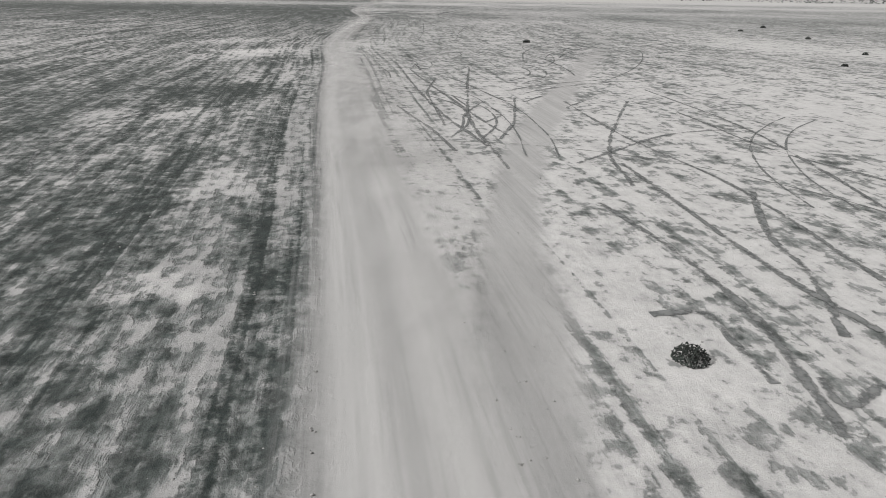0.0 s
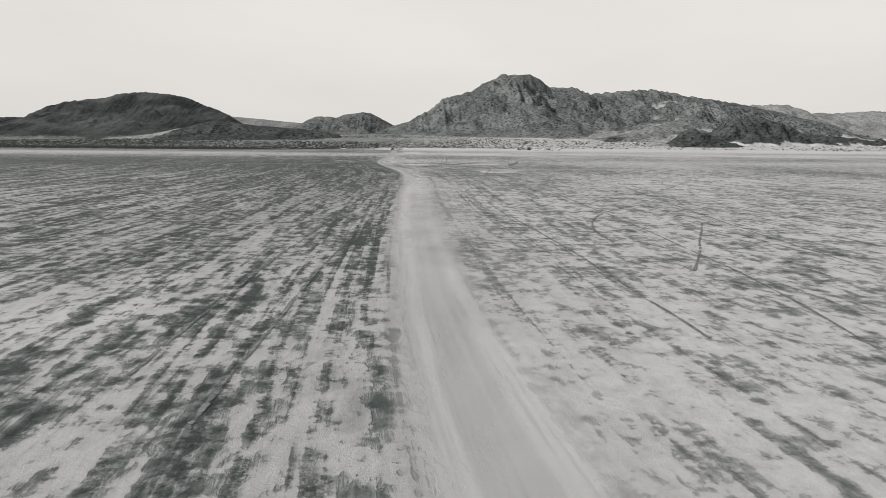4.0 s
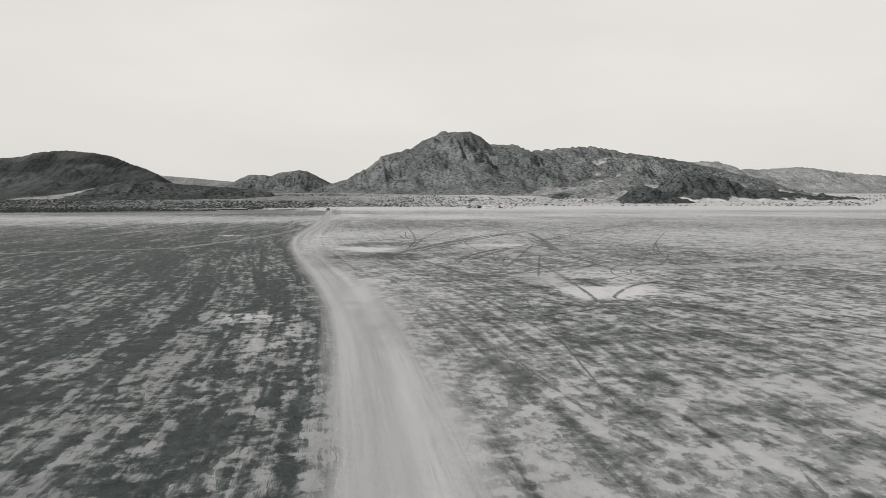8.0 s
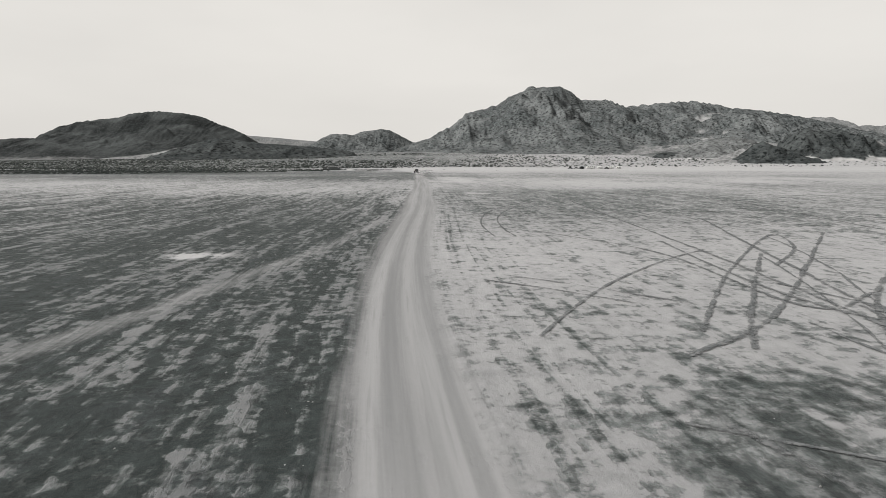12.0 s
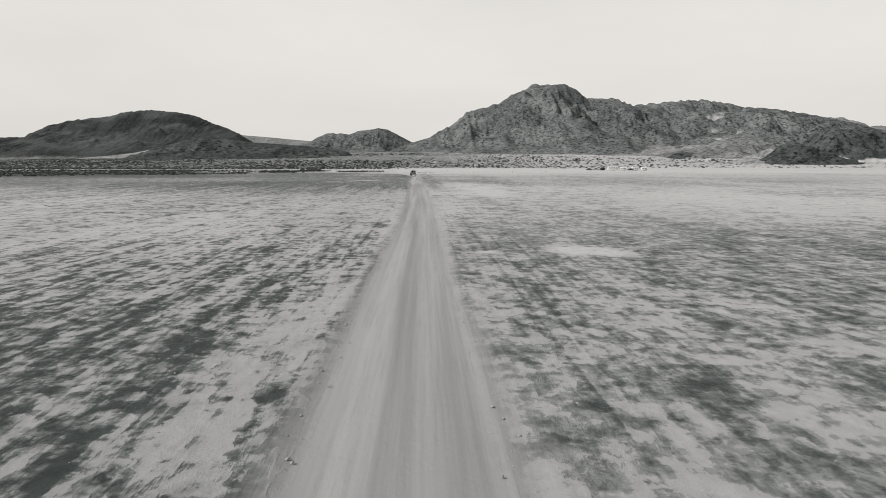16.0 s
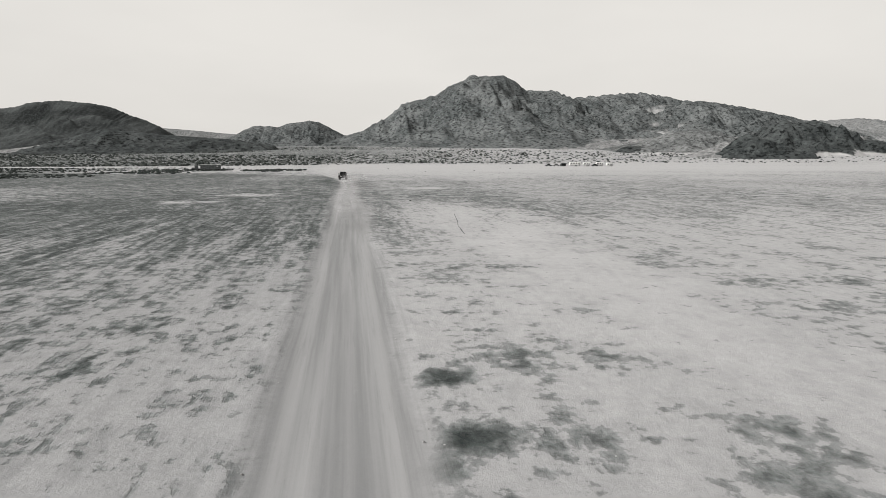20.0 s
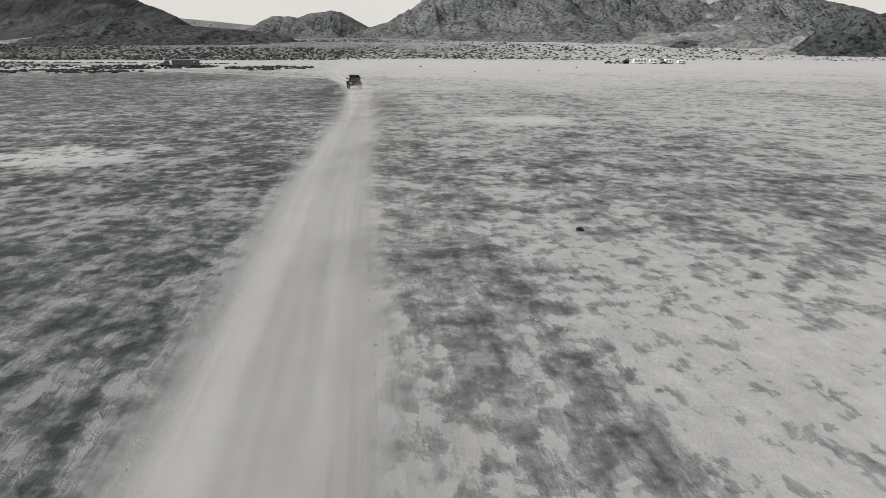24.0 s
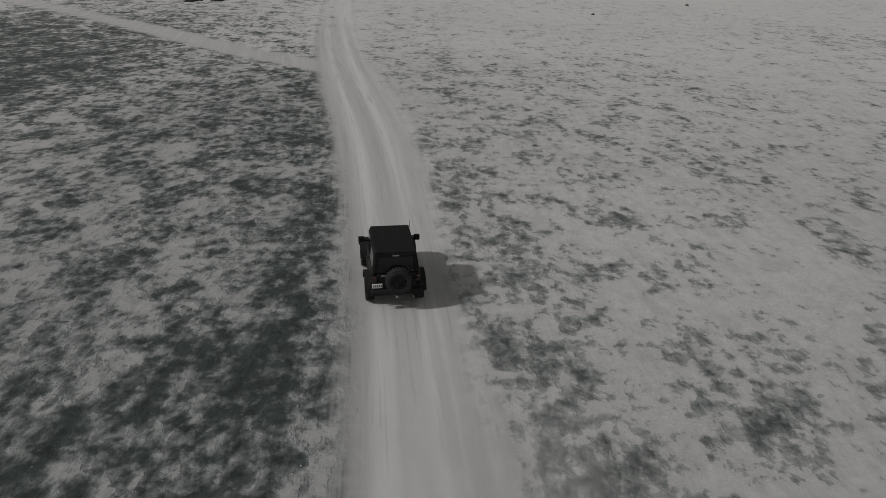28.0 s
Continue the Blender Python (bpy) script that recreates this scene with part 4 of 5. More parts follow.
def parked_car(x, y, turn, mat, label, tall=1.75, length=4.6):
    z = float(fan_z(x, y))
    c = thing("parked_car", label, "car", pose(x, y, z, 0, 0, turn), "camp on the dry lake")
    part("body", boxed(-length / 2, length / 2, -0.9, 0.9, 0.4, 1.05, 0.14), mat, c)
    part("cabin", boxed(-length * 0.3, length * 0.28, -0.82, 0.82, 1.02, tall, 0.1, (0.4, 0.5, 0.1, 0.1)), mat, c)
    part("window_band", boxed(-length * 0.26, length * 0.24, -0.83, 0.83, 1.15, tall - 0.18, 0.03, (0.3, 0.38, 0.05, 0.05)), GLASS, c)
    part("bumper", boxed(-length / 2 - 0.08, -length / 2 + 0.1, -0.85, 0.85, 0.42, 0.62, 0.04), PLASTIC, c)
    part("bumper", boxed(length / 2 - 0.1, length / 2 + 0.08, -0.85, 0.85, 0.42, 0.62, 0.04), PLASTIC, c)
    camp_wheels(c, (-length * 0.31, length * 0.31), (-0.85, 0.85))
    return c


CAMP = (97.5, 864.0)
parked_car(CAMP[0] + 1.7, CAMP[1] + 0.0, 4, DARK, "small dark car parked at the end of the camp")
parked_car(CAMP[0] + 7.6, CAMP[1] + 1.0, -3, GREY, "pale pickup-sized car parked between tent and trailers", 1.9, 5.0)
camper(CAMP[0] + 21.4, CAMP[1] + 1.0, 8.2, 3.1, 2, "long white camper trailer with dark window stripe")
camper(CAMP[0] + 30.5, CAMP[1] + 2.0, 5.2, 2.7, -4, "short white camper trailer on the pale plain")
parked_car(CAMP[0] + 35.9, CAMP[1] - 0.5, 8, DARK, "dark car parked in front of white trailers")
camper(CAMP[0] + 40.2, CAMP[1] + 2.0, 5.6, 2.9, 3, "white camper trailer beside parked cars")
camper(CAMP[0] + 47.7, CAMP[1] + 1.0, 5.0, 2.5, -2, "low white camper trailer at the end of the row")


def build_shelter(x, y):
    z = float(fan_z(x, y))
    c = thing("shade_tent", "dark canvas shade tent pitched between parked cars", "tent", pose(x, y, z, 0, 0, 5), "camp on the dry lake")
    bm = bmesh.new()
    rim = [bm.verts.new(p) for p in ((-2.4, -1.6, 1.7), (2.4, -1.6, 1.6), (2.4, 1.6, 1.7), (-2.4, 1.6, 1.6))]
    top = [bm.verts.new((-1.0, 0, 2.5)), bm.verts.new((1.0, 0, 2.4))]
    for f in ((rim[0], rim[1], top[1], top[0]), (rim[2], rim[3], top[0], top[1]), (rim[1], rim[2], top[1]), (rim[3], rim[0], top[0])):
        bm.faces.new(f)
    bmesh.ops.solidify(bm, geom=bm.faces[:], thickness=0.05)
    part("canopy", bm, CANVAS, c)
    part("side_wall", boxed(-2.35, 2.35, 1.5, 1.55, 0, 1.65, 0.01), CANVAS, c)
    part("side_wall", boxed(-2.38, -2.33, -1.5, 1.5, 0, 1.65, 0.01), CANVAS, c)
    for px, py in ((-2.3, -1.5), (2.3, -1.5), (2.3, 1.5), (-2.3, 1.5)):
        part("pole", tube([(px, py, 0), (px, py, 1.68)], 0.04), STEEL, c)


build_shelter(CAMP[0] + 13.3, CAMP[1] + 1)


def build_box_trailer():
    x, y = -89.0, 652.0
    c = thing("box_trailer", "long dark weathered box trailer standing on the desert edge", "trailer", pose(x, y, float(fan_z(x, y)), 0, 0, 3) @ Matrix.Scale(0.74, 4))
    part("box", boxed(-5.0, 5.0, -1.2, 1.2, 0.75, 3.0, 0.05), TRAILER, c)
    part("roof", boxed(-5.05, 5.05, -1.25, 1.25, 3.0, 3.08, 0.02), WHITE, c, "pale dusty roof edge")
    for k in range(11):
        px = -4.8 + 0.95 * k
        part("side_post", boxed(px, px + 0.1, -1.24, -1.19, 0.8, 2.95, 0.01, segments=1), TRAILER, c)
    part("sign", boxed(3.1, 3.9, -1.245, -1.225, 1.9, 2.5, 0.01), GREY, c, "faded pale panel")
    part("chassis", boxed(-4.9, 4.9, -0.5, 0.5, 0.5, 0.76, 0.02), DARK, c)
    for s in (-0.9, 0.9):
        part("landing_leg", boxed(-3.3, -3.15, s - 0.08, s + 0.08, 0, 0.76, 0.01), STEEL, c)
    camp_wheels(c, (2.8, 3.9), (-1.0, 1.0), 0.5)
    parked = thing("truck_cab", "dark truck cab parked at the trailer's end", "truck", pose(x - 5.6, y - 0.3, float(fan_z(x, y)), 0, 0, 8) @ Matrix.Scale(0.76, 4))
    part("cab", boxed(-0.4, 1.3, -1.05, 1.05, 0.8, 2.5, 0.12, (0.25, 0.05, 0.1, 0.1)), DARK, parked)
    part("engine_hood", boxed(-1.9, -0.35, -0.85, 0.85, 0.7, 1.5, 0.12), DARK, parked)
    part("windscreen", boxed(-0.42, -0.2, -0.85, 0.85, 1.6, 2.25, 0.03, (0.14, -0.1, 0, 0)), GLASS, parked)
    part("exhaust_stack", tube([(1.2, 0.8, 0.9), (1.2, 0.8, 3.0)], 0.08, 8), STEEL, parked)
    part("frame", boxed(-1.9, 2.6, -0.45, 0.45, 0.5, 0.8, 0.03), DARK, parked)
    camp_wheels(parked, (-1.3, 1.7), (-0.9, 0.9), 0.48)


build_box_trailer()


# ---- scrub ----
def clump_templates(rng, count, level):
    out = []
    for _ in range(count):
        bm = bmesh.new()
        for k in range(3 if level else 1):
            b2 = bmesh.new()
            bmesh.ops.create_icosphere(b2, subdivisions=1 if not level else 2, radius=1.0)
            off = Vector((rng.uniform(-.5, .5), rng.uniform(-.5, .5), 0)) * (1 if level else 0)
            sc = rng.uniform(0.55, 0.9) if level else 1.0
            for v in b2.verts:
                d = 1 + rng.uniform(-0.42, 0.36)
                v.co = Vector((v.co.x * d * sc, v.co.y * d * sc, max(-0.1, v.co.z) * d * sc * 0.85)) + off
            me = bpy.data.meshes.new("clump")
            b2.to_mesh(me)
            b2.free()
            bm.from_mesh(me)
            bpy.data.meshes.remove(me)
        co = np.array([v.co[:] for v in bm.verts])
        bm.verts.index_update()
        tri = np.array([[v.index for v in f.verts] for f in bm.faces])
        bm.free()
        out.append((co, tri))
    return out


def scatter(name, label, xs, ys, size, mat, seed, level=0, squash=0.8):
    rng = random.Random(seed)
    r = np.random.default_rng(seed)
    temps = clump_templates(rng, 7, level)
    V, F, base = [], [], 0
    zs = fan_z(xs, ys)
    for i in range(len(xs)):
        co, tri = temps[i % 7]
        a, s = r.uniform(0, 6.28), size[i]
        ca, sa = math.cos(a) * s, math.sin(a) * s
        V.append(np.stack([co[:, 0] * ca - co[:, 1] * sa + xs[i], co[:, 0] * sa + co[:, 1] * ca + ys[i], co[:, 2] * s * squash + zs[i]], -1))
        F.append(tri + base)
        base += len(co)
    V, F = np.concatenate(V), np.concatenate(F)
    me = bpy.data.meshes.new(name)
    me.vertices.add(len(V))
    me.vertices.foreach_set("co", V.astype(np.float32).ravel())
    me.loops.add(F.size)
    me.loops.foreach_set("vertex_index", F.astype(np.int32).ravel())
    me.polygons.add(len(F))
    me.polygons.foreach_set("loop_start", np.arange(0, F.size, 3, dtype=np.int32))
    me.update(calc_edges=True)
    me.materials.append(mat)
    return tagged(new(name, me), label, "scrub", kind="stuff")


def scrub_field():
    r = np.random.default_rng(11)
    n = 36000
    y = 790 + 900 * r.random(n) ** 1.5
    x = -40 + (r.random(n) * 2 - 1) * (y - 250) * 0.95
    edge = 930 + 70 * (fbm(x / 90, 0 * x, 3, 4) - 0.5) + np.interp(x, [-500, -220, -60, 150, 400], [-150, -90, 0, 20, 40])
    keep = (y > edge) & (r.random(n) < np.interp(x, [-500, 0, 150, 500], [1.0, 0.9, 0.36, 0.28]) * (0.35 + fbm(x / 50, y / 70, 3, 6)))
    x, y = x[keep], y[keep]
    size = (0.7 + 1.0 * r.random(len(x)) ** 1.5) * (1 + 0.25 * smooth(950, 1300, y))
    half = len(x) // 2
    scatter("desert_scrub", "dark low desert shrubs scattered over the rising plain", x[:half], y[:half], size[:half], BRUSH, 3)
    scatter("dry_scrub", "pale dry desert shrubs scattered over the rising plain", x[half:], y[half:], size[half:], BRUSH_PALE, 4)
    # patches of scrub on the near shore of the lake bed
    for k, (cx, cy, rx, ry, count) in enumerate(((-65, 652, 12, 30, 200), (-99, 655, 17, 32, 300), (-100, 606, 16, 13, 200), (-150, 640, 34, 36, 420), (-215, 690, 60, 50, 520), (-150, 735, 60, 10, 160), (-128, 568, 30, 24, 330), (-190, 600, 55, 50, 520), (-270, 640, 90, 70, 700), (-180, 545, 42, 42, 620), (-250, 560, 60, 55, 800), (-330, 600, 80, 70, 800))):
        count = int(count * 1.7)
        a, q = r.random(count) * 6.283, np.sqrt(r.random(count))
        px, py = cx + rx * q * np.cos(a), cy + ry * q * np.sin(a)
        ok = fbm(px / 3, py / 4, 3, 30 + k) > 0.47
        scatter("scrub_patch", "patch of dark desert shrubs on pale sand beside the track", px[ok], py[ok], 0.28 + 0.42 * r.random(int(ok.sum())), BRUSH, 20 + k, 1 if count < 600 else 0)
    # lone small shrubs out on the lake bed
    for k, (px, py, s) in enumerate(((79.7, 160.2, .6), (67.3, 118.7, .5), (56.8, 86.4, .4), (44.9, 71.2, .35), (66.3, 142.6, .5), (-21.3, 465.8, .12),
                                     (-8.0, 622.0, .25), (12.0, 640.0, .3), (38.0, 700.0, .4), (-20.0, 690.0, .4))):
        lone_shrub(px, py, s, 60 + k, "small dark shrub alone on the bare lake bed")


def lone_shrub(x, y, s, seed, label):
    """A low shrub: short woody stems and a crown of small ragged clumps."""
    rng = random.Random(seed)
    c = thing("shrub", label, "shrub", pose(x, y, float(fan_z(x, y)), 0, 0, rng.uniform(0, 360)), "lone shrubs")
    stems = bmesh.new()
    for k in range(14):
        a, lean = rng.uniform(0, 6.28), rng.uniform(0.3, 1.0)
        p1 = Vector((math.cos(a) * lean * s * 0.5, math.sin(a) * lean * s * 0.5, s * rng.uniform(0.4, 0.7)))
        p2 = p1 * 1.5 + Vector((0, 0, -0.1 * s))
        t = tube([(0, 0, -0.02), p1, p2], [0.03 * s, 0.02 * s, 0.006 * s], 4)
        me = bpy.data.meshes.new("t")
        t.to_mesh(me)
        t.free()
        stems.from_mesh(me)
        bpy.data.meshes.remove(me)
    part("stems", stems, TWIG, c)
    crown = bmesh.new()
    for k in range(420):
        a, q, h = rng.uniform(0, 6.28), math.sqrt(rng.random()), rng.random()
        p = Vector((math.cos(a) * q * s, math.sin(a) * q * s, s * 0.9 * h * math.sqrt(max(0.05, 1 - q * q)) + 0.04 * s))
        u = Vector((rng.uniform(-1, 1), rng.uniform(-1, 1), rng.uniform(-1, 1))).normalized() * s * 0.11
        w = u.orthogonal().normalized() * s * 0.06
        n3 = u.cross(w).normalized() * s * 0.03
        vs = [crown.verts.new(p + d) for d in (u, w, -u, -w, n3, -n3)]
        for f in ((0, 1, 4), (1, 2, 4), (2, 3, 4), (3, 0, 4), (1, 0, 5), (2, 1, 5), (3, 2, 5), (0, 3, 5)):
            crown.faces.new([vs[i] for i in f])
    part("crown", crown, BRUSH, c)
    return c


scrub_field()
lone_shrub(15.5, 99.7, 0.55, 5, "dense dark round shrub alone on pale crust")
lone_shrub(5.35, 11.3, 0.36, 6, "small dark dried shrub flattened on pale crust")


# ---- tyre tracks pressed into the crust ----
def make_track_material():
    m, nt, b = material("pressed_crust")
    pos = nt.nodes.new("ShaderNodeNewGeometry").outputs["Position"]
    n1 = noise_at(nt, pos, 2.2, 5, 0.7)
    n2 = noise_at(nt, pos, 7.0, 4, 0.7)
    n3 = noise_at(nt, pos, 0.7, 3, 0.6, (1, 1, 1), (4, 4, 0))
    color = mix_color(nt, ramp(nt, n1, 0.35, 0.65), (0.08, 0.086, 0.087), (0.165, 0.168, 0.168))
    nt.links.new(color, b.inputs["Base Color"])
    b.inputs["Roughness"].default_value = 0.95
    b.inputs["Specular IOR Level"].default_value = 0.1
    edge = attribute(nt, "edge")
    a = math_node(nt, "ADD", math_node(nt, "MULTIPLY", n1, 0.35), math_node(nt, "MULTIPLY", n2, 0.25))
    a = math_node(nt, "ADD", a, math_node(nt, "MULTIPLY", n3, 0.4))
    a = math_node(nt, "ADD", a, math_node(nt, "MULTIPLY", edge, -0.3))
    nt.links.new(ramp(nt, a, 0.37, 0.53), b.inputs["Alpha"])
    return m


MAT_TRACK = make_track_material()


def spline(pts, step=0.35):
    p = np.array(pts, float)
    p = np.concatenate([2 * p[:1] - p[1:2], p, 2 * p[-1:] - p[-2:-1]])
    out = []
    for i in range(1, len(p) - 2):
        n = max(3, int(np.hypot(*(p[i + 1] - p[i])) / step))
        t = np.linspace(0, 1, n, endpoint=False)[:, None]
        out.append(0.5 * (2 * p[i] + (p[i + 1] - p[i - 1]) * t + (2 * p[i - 1] - 5 * p[i] + 4 * p[i + 1] - p[i + 2]) * t ** 2
                          + (3 * p[i] - p[i - 1] - 3 * p[i + 1] + p[i + 2]) * t ** 3))
    return np.concatenate(out + [p[-2:-1]])


track_count = 0


def tyre_track(pts, width=0.17, pair=0):
    """Two parallel ragged wheel marks along a curve."""
    global track_count
    track_count += 1
    c = spline(pts)
    d = np.gradient(c, axis=0)
    nrm = np.stack([-d[:, 1], d[:, 0]], -1) / (np.hypot(d[:, 0], d[:, 1])[:, None] + 1e-9)
    offs = (-pair / 2, pair / 2) if pair else (0.0,)
    rows = []
    for o in offs:
        w = width * (0.75 + 0.6 * fbm(np.arange(len(c)) / 7.0, np.full(len(c), o + track_count), 3, 15))
        mid = c + nrm * (o + 0.15 * (fbm(np.arange(len(c)) / 11.0, np.full(len(c), o * 3 + track_count), 2, 19) - 0.5))[:, None]
        lanes = np.array([-1, -0.6, 0, 0.6, 1.0])
        P = mid[:, None, :] + nrm[:, None, :] * (w[:, None] * lanes[None, :])[:, :, None]
        rows.append(P)
    for P in rows:
        zz = track_height(P[..., 0], P[..., 1])
        ob = grid_mesh("tyre_track", P[..., 0], P[..., 1], zz, MAT_TRACK)
        add_attribute(ob, "edge", np.broadcast_to(np.array([1, 0.25, 0, 0.25, 1.0]), P.shape[:2]))
        tagged(ob, "dark ragged tyre mark pressed into pale crust", "tyre track", "tyre tracks", "structure")


def track_height(x, y):
    z = fan_z(x, y) + 0.05 * (fbm(x / 9, y / 12, 3, 3) - 0.5) + 0.03 * (fbm(x / 1.3, y / 2.4, 2, 8) - 0.5)
    return z + 0.018 + 0.017 * smooth(120, 180, y) * (1 - smooth(290, 340, y))


tyre_track([(6.2, 21.7), (7.2, 17.0), (7.5, 13.2), (7.2, 10.1), (7.0, 8.8)])
tyre_track([(8.6, 27.4), (9.0, 19.4), (9.4, 15.1), (10.0, 12.4)])
tyre_track([(9.7, 44.6), (10.3, 33.5), (11.9, 24.0), (11.8, 15.1)])
tyre_track([(17.0, 50.7), (17.8, 37.0), (16.8, 26.7), (16.0, 21.3)])
tyre_track([(0.9, 52.3), (3.5, 37.9), (4.5, 33.2)])
tyre_track([(4.8, 65.0), (3.0, 39.7), (3.7, 26.3)])
tyre_track([(14.0, 44.9), (9.0, 30.8), (8.0, 23.9)])
tyre_track([(-14.6, 24.9), (-16.2, 28.6), (-16.5, 31.5), (-16.0, 35.9), (-14.7, 40.6)])
tyre_track([(-12.9, 24.9), (-14.2, 28.7), (-14.0, 33.0)])
tyre_track([(12.2, 23.3), (10.5, 18.4), (10.2, 15.8), (9.0, 12.2)])
tyre_track([(-2.3, 69.4), (0.7, 43.9), (3.2, 30.5)])
tyre_track([(15.9, 40.6), (16.5, 31.1), (18.4, 25.0)])
tyre_track([(6.7, 27.4), (12.7, 33.6), (17.0, 35.3)])
tyre_track([(-1.0, 59.7), (2.8, 56.1), (5.9, 44.3), (8.7, 47.1)])
tyre_track([(5.2, 13.2), (6.5, 13.3), (6.5, 12.2), (6.6, 10.4)])
tyre_track([(7.6, 10.6), (7.5, 9.7), (8.6, 10.4)])
tyre_track([(24.0, 239.3), (16.4, 221.1), (11.6, 204.8), (16.5, 200.3), (23.7, 200.2)])
tyre_track([(18.5, 322.1), (8.7, 241.0), (5.9, 210.1), (6.3, 201.5)])
tyre_track([(6.4, 179.8), (3.4, 185.3), (0.1, 190.1), (0.8, 193.3), (5.1, 198.3), (11.5, 199.2), (20.5, 196.5)])
tyre_track([(-4.7, 223.6), (0.7, 210.7), (-1.8, 185.9), (-0.5, 180.6)])
tyre_track([(-6.3, 256.8), (2.8, 231.0), (12.3, 240.6)])
tyre_track([(-5.7, 186.4), (0.9, 189.0), (6.0, 185.0), (8.2, 181.9)])
tyre_track([(-9.2, 181.6), (-8.3, 173.8), (-7.7, 169.6)])
tyre_track([(7.5, 265.8), (-1.4, 247.2), (-5.1, 238.0), (-7.7, 231.2), (-8.2, 228.4)])
tyre_track([(-2.2, 241.9), (0.8, 244.2), (2.6, 243.3)])
tyre_track([(-2.2, 240.4), (-3.7, 235.8), (-3.5, 234.0)])
tyre_track([(-14.1, 279.5), (-8.4, 266.9), (-7.6, 252.3), (-3.2, 254.9)])
tyre_track([(-6.4, 272.2), (-7.2, 255.1), (-5.1, 249.6), (2.1, 254.6)])
tyre_track([(-14.0, 245.8), (-8.3, 252.3), (7.5, 277.7)])
tyre_track([(-12.8, 248.3), (-8.5, 257.1), (-2.1, 268.6), (3.3, 276.6), (0.6, 268.6), (-3.8, 261.9)])
tyre_track([(-12.0, 246.5), (-9.4, 252.4), (-2.6, 266.1)])

tyre_track([(-19.7, 532.2), (-16.0, 537.0), (-10.2, 538.2), (-6.2, 534.7), (-6.7, 528.5), (-11.1, 524.9), (-16.0, 524.9), (-19.5, 527.5), (-19.7, 531.5)], 0.12)
tyre_track([(-13.9, 508.7), (-13.9, 506.7), (-15.5, 503.9), (-17.9, 502.0), (-21.4, 501.2)], 0.09)
tyre_track([(-18.1, 446.6), (-18.6, 440.4), (-19.0, 436.4), (-19.3, 430.0)], 0.06)
tyre_track([(-14.0, 446.0), (-15.1, 442.8), (-14.7, 438.3), (-13.9, 435.5)], 0.05)
tyre_track([(6.3, 233.6), (2.9, 231.1), (-0.6, 230.2), (-3.4, 231.1), (-4.6, 233.6), (-3.5, 237.2), (-0.0, 240.7), (4.5, 242.3), (7.9, 240.8), (8.4, 237.3), (6.3, 233.6)], 0.34)
tyre_track([(5.1, 234.5), (2.4, 232.5), (-0.5, 231.8), (-2.9, 232.5), (-3.9, 234.5), (-3.0, 237.3), (-0.3, 239.9), (3.2, 241.0), (5.9, 239.9), (6.5, 237.4), (5.1, 234.5)], 0.26)
tyre_track([(9.4, 265.4), (2.1, 252.4), (-4.4, 239.5), (-8.4, 230.3), (-10.6, 224.0)], 0.42)
tyre_track([(7.6, 265.4), (0.2, 250.5), (-4.2, 240.7), (-9.0, 228.5)], 0.34)
tyre_track([(14.3, 266.9), (12.0, 252.3), (9.7, 240.0), (8.1, 232.1), (7.4, 228.3)], 0.70)
tyre_track([(8.4, 260.0), (6.6, 258.8), (20.4, 281.3), (37.5, 296.6), (49.2, 304.8)], 0.45)
tyre_track([(-5.4, 252.4), (-7.6, 241.4), (-8.2, 235.7), (-8.0, 233.3)], 0.20)
tyre_track([(1.0, 229.2), (-2.5, 223.2), (-5.2, 217.5)], 0.42)
tyre_track([(2.5, 230.1), (-1.0, 223.2), (-3.6, 217.4)], 0.42)
tyre_track([(-10.5, 241.4), (-4.8, 252.4), (2.2, 261.9)], 0.20)
tyre_track([(-7.2, 224.3), (-5.5, 225.1), (-2.9, 226.3), (-0.1, 228.4)], 0.20)
tyre_track([(-9.4, 227.6), (-2.3, 242.8), (9.5, 266.5)], 0.30)
tyre_track([(-8.8, 226.7), (-1.1, 242.8), (10.2, 264.8)], 0.30)
tyre_track([(65.5, 334.5), (26.4, 271.3), (10.4, 244.9)], 0.28)
tyre_track([(64.1, 334.5), (24.3, 269.3), (9.5, 244.9)], 0.28)
tyre_track([(1.4, 230.7), (-2.7, 222.6), (-5.5, 216.0)], 0.32)
tyre_track([(-0.3, 224.8), (-2.4, 220.6), (-4.4, 216.0)], 0.30)
tyre_track([(3.0, 289.4), (-4.5, 255.4), (-7.9, 234.5)], 0.20)
tyre_track([(-3.7, 318.6), (-6.1, 255.4), (-9.0, 229.7)], 0.20)
tyre_track([(10.2, 266.5), (10.6, 252.4), (8.6, 236.8), (6.7, 227.4)], 0.20)
tyre_track([(-15.0, 241.0), (-11.8, 234.6), (-6.1, 245.0), (3.4, 262.4)], 0.20)

tyre_track([(1.5, 56.6), (0.7, 47.9), (1.2, 40.0), (1.4, 35.6)], 0.13)
tyre_track([(2.3, 46.9), (3.2, 41.8), (4.5, 41.5), (4.8, 38.9)], 0.13)
tyre_track([(4.2, 44.0), (2.8, 39.4), (2.5, 36.3), (2.3, 34.3)], 0.13)
tyre_track([(5.0, 39.2), (3.8, 36.8)], 0.13)
tyre_track([(6.6, 46.1), (5.4, 37.3), (4.8, 35.1), (4.0, 32.2)], 0.13)
tyre_track([(11.4, 45.3), (9.3, 41.8), (11.2, 41.1)], 0.13)
tyre_track([(-1.3, 42.0), (0.3, 36.2), (1.2, 32.1), (1.7, 29.4)], 0.13)
tyre_track([(-1.3, 69.8), (-0.1, 66.2), (0.2, 61.9)], 0.13)
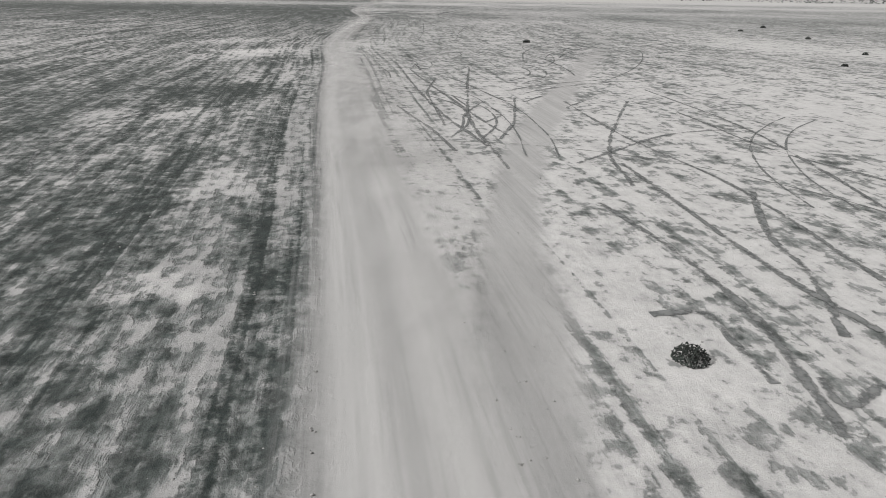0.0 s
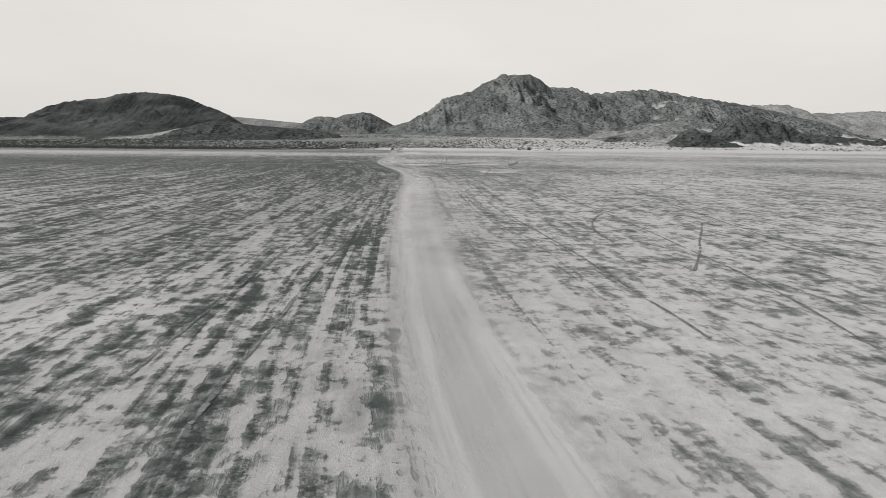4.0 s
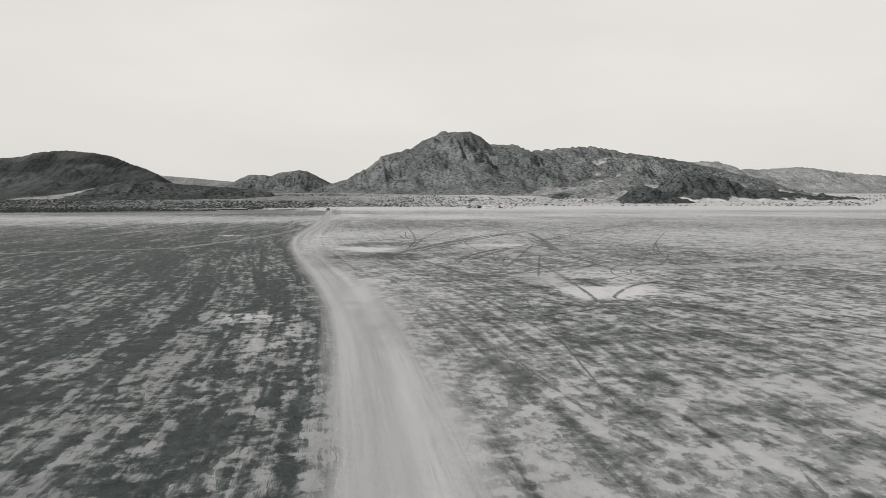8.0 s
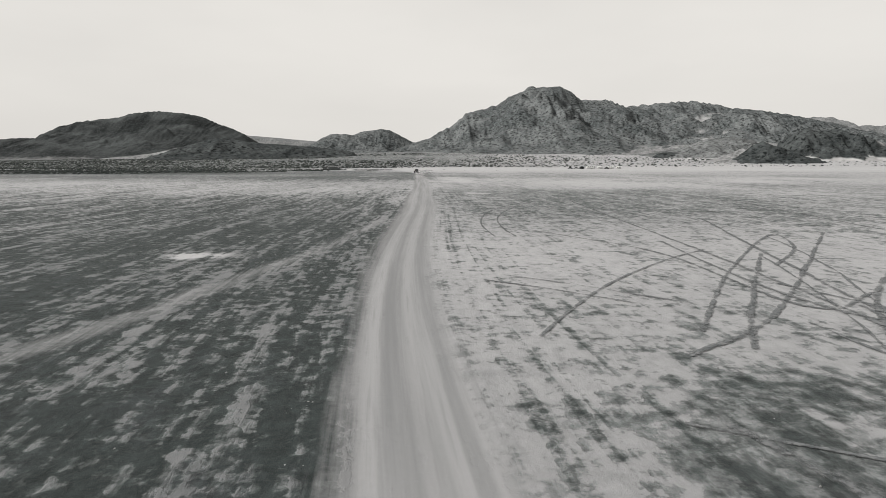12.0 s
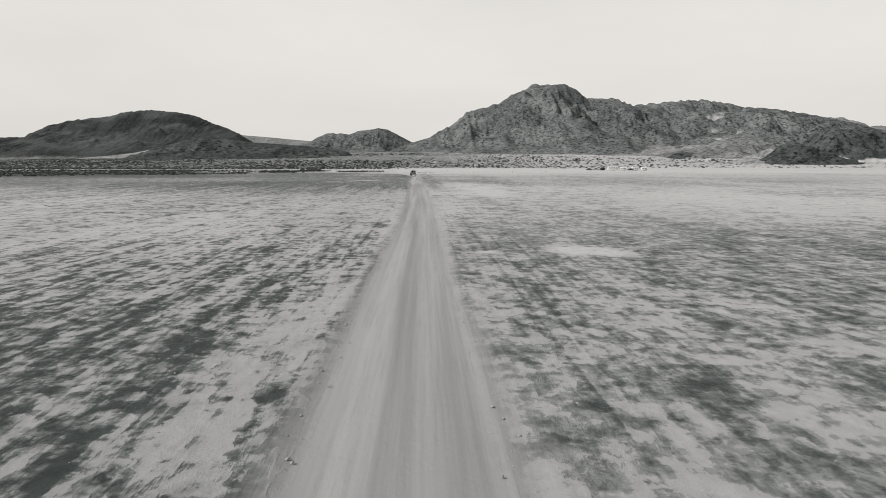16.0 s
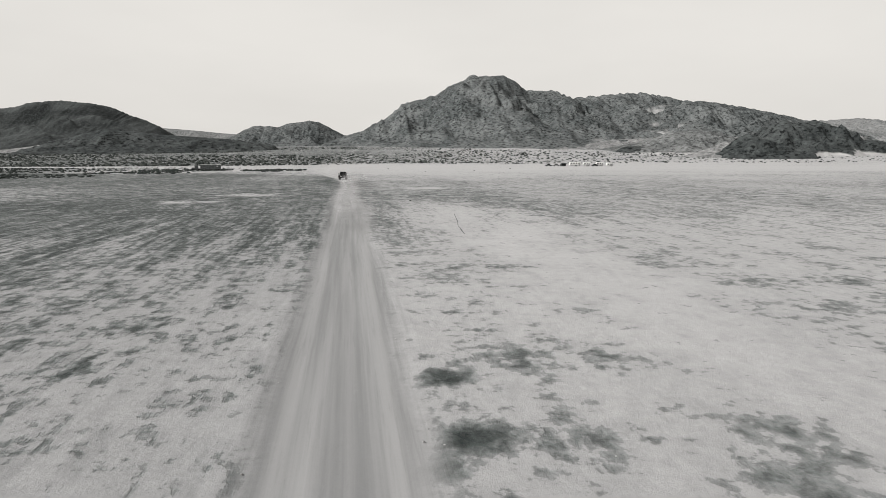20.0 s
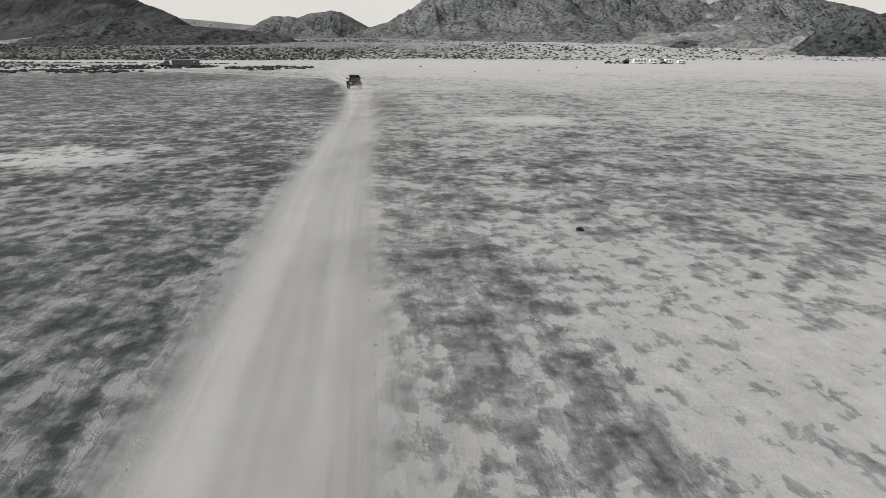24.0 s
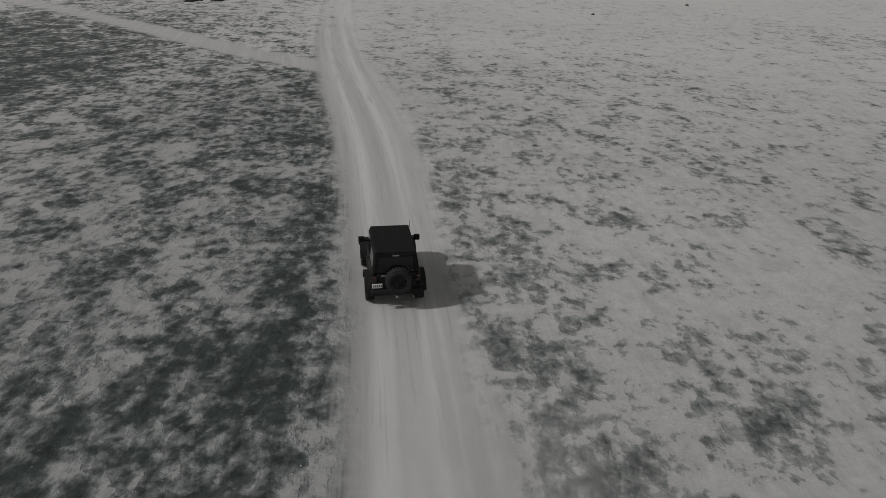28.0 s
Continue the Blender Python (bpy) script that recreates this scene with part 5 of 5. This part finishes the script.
tyre_track([(4.8, 82.0), (4.7, 77.1), (2.2, 70.7), (-0.4, 65.7), (0.9, 63.0), (2.3, 61.2)], 0.13)
tyre_track([(18.9, 88.2), (16.5, 81.7), (13.0, 77.8)], 0.13)
tyre_track([(27.3, 114.1), (14.8, 89.6), (11.2, 73.7), (11.7, 67.9)], 0.13)
tyre_track([(-0.7, 63.0), (0.3, 55.7), (1.1, 52.4)], 0.13)
tyre_track([(-0.4, 59.0), (3.2, 60.3), (4.2, 58.1)], 0.13)
tyre_track([(-3.4, 64.1), (-2.5, 59.3), (-2.2, 56.1)], 0.13)
tyre_track([(5.4, 119.9), (1.0, 109.6), (-1.5, 104.0)], 0.1)
tyre_track([(-6.0, 124.3), (-5.0, 105.1), (-4.7, 95.1)], 0.1)
tyre_track([(11.3, 156.8), (6.8, 118.6), (5.8, 105.4)], 0.1)
tyre_track([(1.2, 155.6), (0.8, 121.2), (0.1, 104.1), (-1.0, 94.2)], 0.1)
tyre_track([(-17.3, 123.6), (-17.7, 107.5), (-17.7, 98.5), (-17.6, 91.7)], 0.1)
tyre_track([(-15.2, 117.5), (-15.6, 103.7), (-15.6, 94.2), (-15.6, 89.9)], 0.1)
tyre_track([(-6.0, 211.3), (-4.3, 218.1), (-1.3, 222.0), (2.9, 224.9)], 0.13)
tyre_track([(-1.9, 217.8), (4.4, 220.6), (6.1, 212.5), (2.3, 207.2), (-2.8, 205.0), (-4.7, 208.0)], 0.22)
tyre_track([(7.6, 238.5), (-2.1, 209.8)], 0.13)
tyre_track([(41.9, 274.1), (21.2, 233.5), (15.3, 219.4)], 0.13)
tyre_track([(-8.3, 215.5), (-6.6, 206.3), (-3.6, 202.8), (0.6, 201.0)], 0.13)
tyre_track([(3.6, 220.7), (-1.4, 202.6)], 0.13)
tyre_track([(-10.2, 218.7), (3.5, 263.3)], 0.13)

# older faint marks criss-crossing the crust beside the road
_rng = random.Random(77)
for side, y0, y1, reach, count in ((1, 14, 75, 26, 16), (1, 75, 190, 34, 14), (1, 190, 275, 34, 16)):
    for _ in range(count):
        ty = _rng.uniform(y0, y1)
        tx = float(road_x(ty)) + side * _rng.uniform(3.5, reach)
        heading, bend = _rng.gauss(0.0, 0.45), _rng.gauss(0, 0.035)
        pts = [(tx, ty)]
        for _k in range(_rng.randint(4, 9)):
            heading += bend * 4
            tx, ty = tx + 4 * math.sin(heading), ty + 4 * math.cos(heading)
            if abs(tx - float(road_x(ty))) < 2.6:
                break
            pts.append((tx, ty))
        if len(pts) > 2:
            tyre_track(pts, _rng.uniform(0.07, 0.14), _rng.choice((1.5, 0, 0)))


# ---- clods and small stones thrown to the road's edges ----
def clods():
    r = np.random.default_rng(5)
    n = 5200
    y = np.concatenate([r.random(n * 3 // 4) * 560 + 4, r.random(n // 4) * 60 + 4])
    side = np.where(r.random(len(y)) < 0.6, -1, 1)
    s = side * (1.5 + np.abs(r.normal(0, 0.5, len(y))) + (r.random(len(y)) < 0.45) * r.random(len(y)) * 9)
    x = road_x(y) + s
    scatter("crust_clods", "small broken clods of crust along the road's edges", x, y, 0.012 + 0.03 * r.random(len(y)) ** 3, CLOD, 9, 0, 0.9)


clods()


# ---- dust hanging over the road ----
def make_dust_material():
    m, nt, b = material("airborne_dust")
    pos = nt.nodes.new("ShaderNodeNewGeometry").outputs["Position"]
    n1 = noise_at(nt, pos, 0.75, 5, 0.62, (1, 0.4, 1.3), distort=0.8)
    n2 = noise_at(nt, pos, 0.16, 3, 0.5, (1, 0.6, 1), (7, 2, 3))
    a = math_node(nt, "ADD", math_node(nt, "MULTIPLY", n1, 0.6), math_node(nt, "MULTIPLY", n2, 0.4))
    a = math_node(nt, "MULTIPLY", ramp(nt, a, 0.3, 0.72), attribute(nt, "veil"))
    b.inputs["Base Color"].default_value = (0.42, 0.416, 0.413, 1)
    b.inputs["Roughness"].default_value = 1.0
    b.inputs["Specular IOR Level"].default_value = 0.0
    nt.links.new(a, b.inputs["Alpha"])
    return m


MAT_DUST = make_dust_material()


def dust_cloud(y0, y1, strength, drift, seed):
    for k in range(3):
        z = 0.3 + 0.6 * k
        lo, hi = -1.7 + 0.2 * k, 2.2 + 1.3 * k
        y = np.arange(y0, y1, 0.6)
        u = np.linspace(0, 1, 20)
        U, Y = np.meshgrid(u, y)
        W = lo + (hi + drift * z - lo) * U
        X = road_x(Y) + W + 0.8 * (fbm(Y / 9, U * 2 + k, 2, seed + k) - 0.5)
        Z = z * (0.7 + 0.6 * fbm(X / 2.5, Y / 4, 3, seed + 7 * k)) + 0.06
        ob = grid_mesh("dust_cloud", X, Y, Z, MAT_DUST)
        ends = smooth(y0, y0 + 14, Y) * (1 - smooth(y1 - 16, y1, Y))
        gusts = 0.55 + 0.9 * smooth(0.35, 0.65, fbm(Y / 17, 0 * Y + seed, 2, seed + 31))
        add_attribute(ob, "veil", strength * gusts * (1 - 0.15 * k) * np.clip(np.sin(np.pi * U ** (0.85 - 0.1 * k)), 0, 1) ** 1.4 * ends)
        tagged(ob, "thin pale dust hanging over the dirt road", "dust", "road dust", "stuff")


dust_cloud(-6.0, 240.0, 0.36, 0.4, 3)
dust_cloud(428.0, 541.0, 0.42, 0.5, 13)


# ---- a stick left lying on the crust ----
def build_stick(ax, ay, bx, by):
    c = thing("stick", "pale straight stick lying on dark damp crust", "stick", pose(ax, ay, float(track_height(ax, ay)) + 0.02))
    dx, dy = bx - ax, by - ay
    part("shaft", tube([(0, 0, 0.01), (dx * 0.5, dy * 0.5, 0.03), (dx, dy, 0.015)], [0.016, 0.014, 0.012], 7), CLOD, c)
    part("stub", tube([(dx * 0.62, dy * 0.62, 0.025), (dx * 0.7, dy * 0.7 + 0.05, 0.06)], [0.014, 0.009], 5), CLOD, c)


build_stick(-22.70, 207.00, -21.90, 206.70)
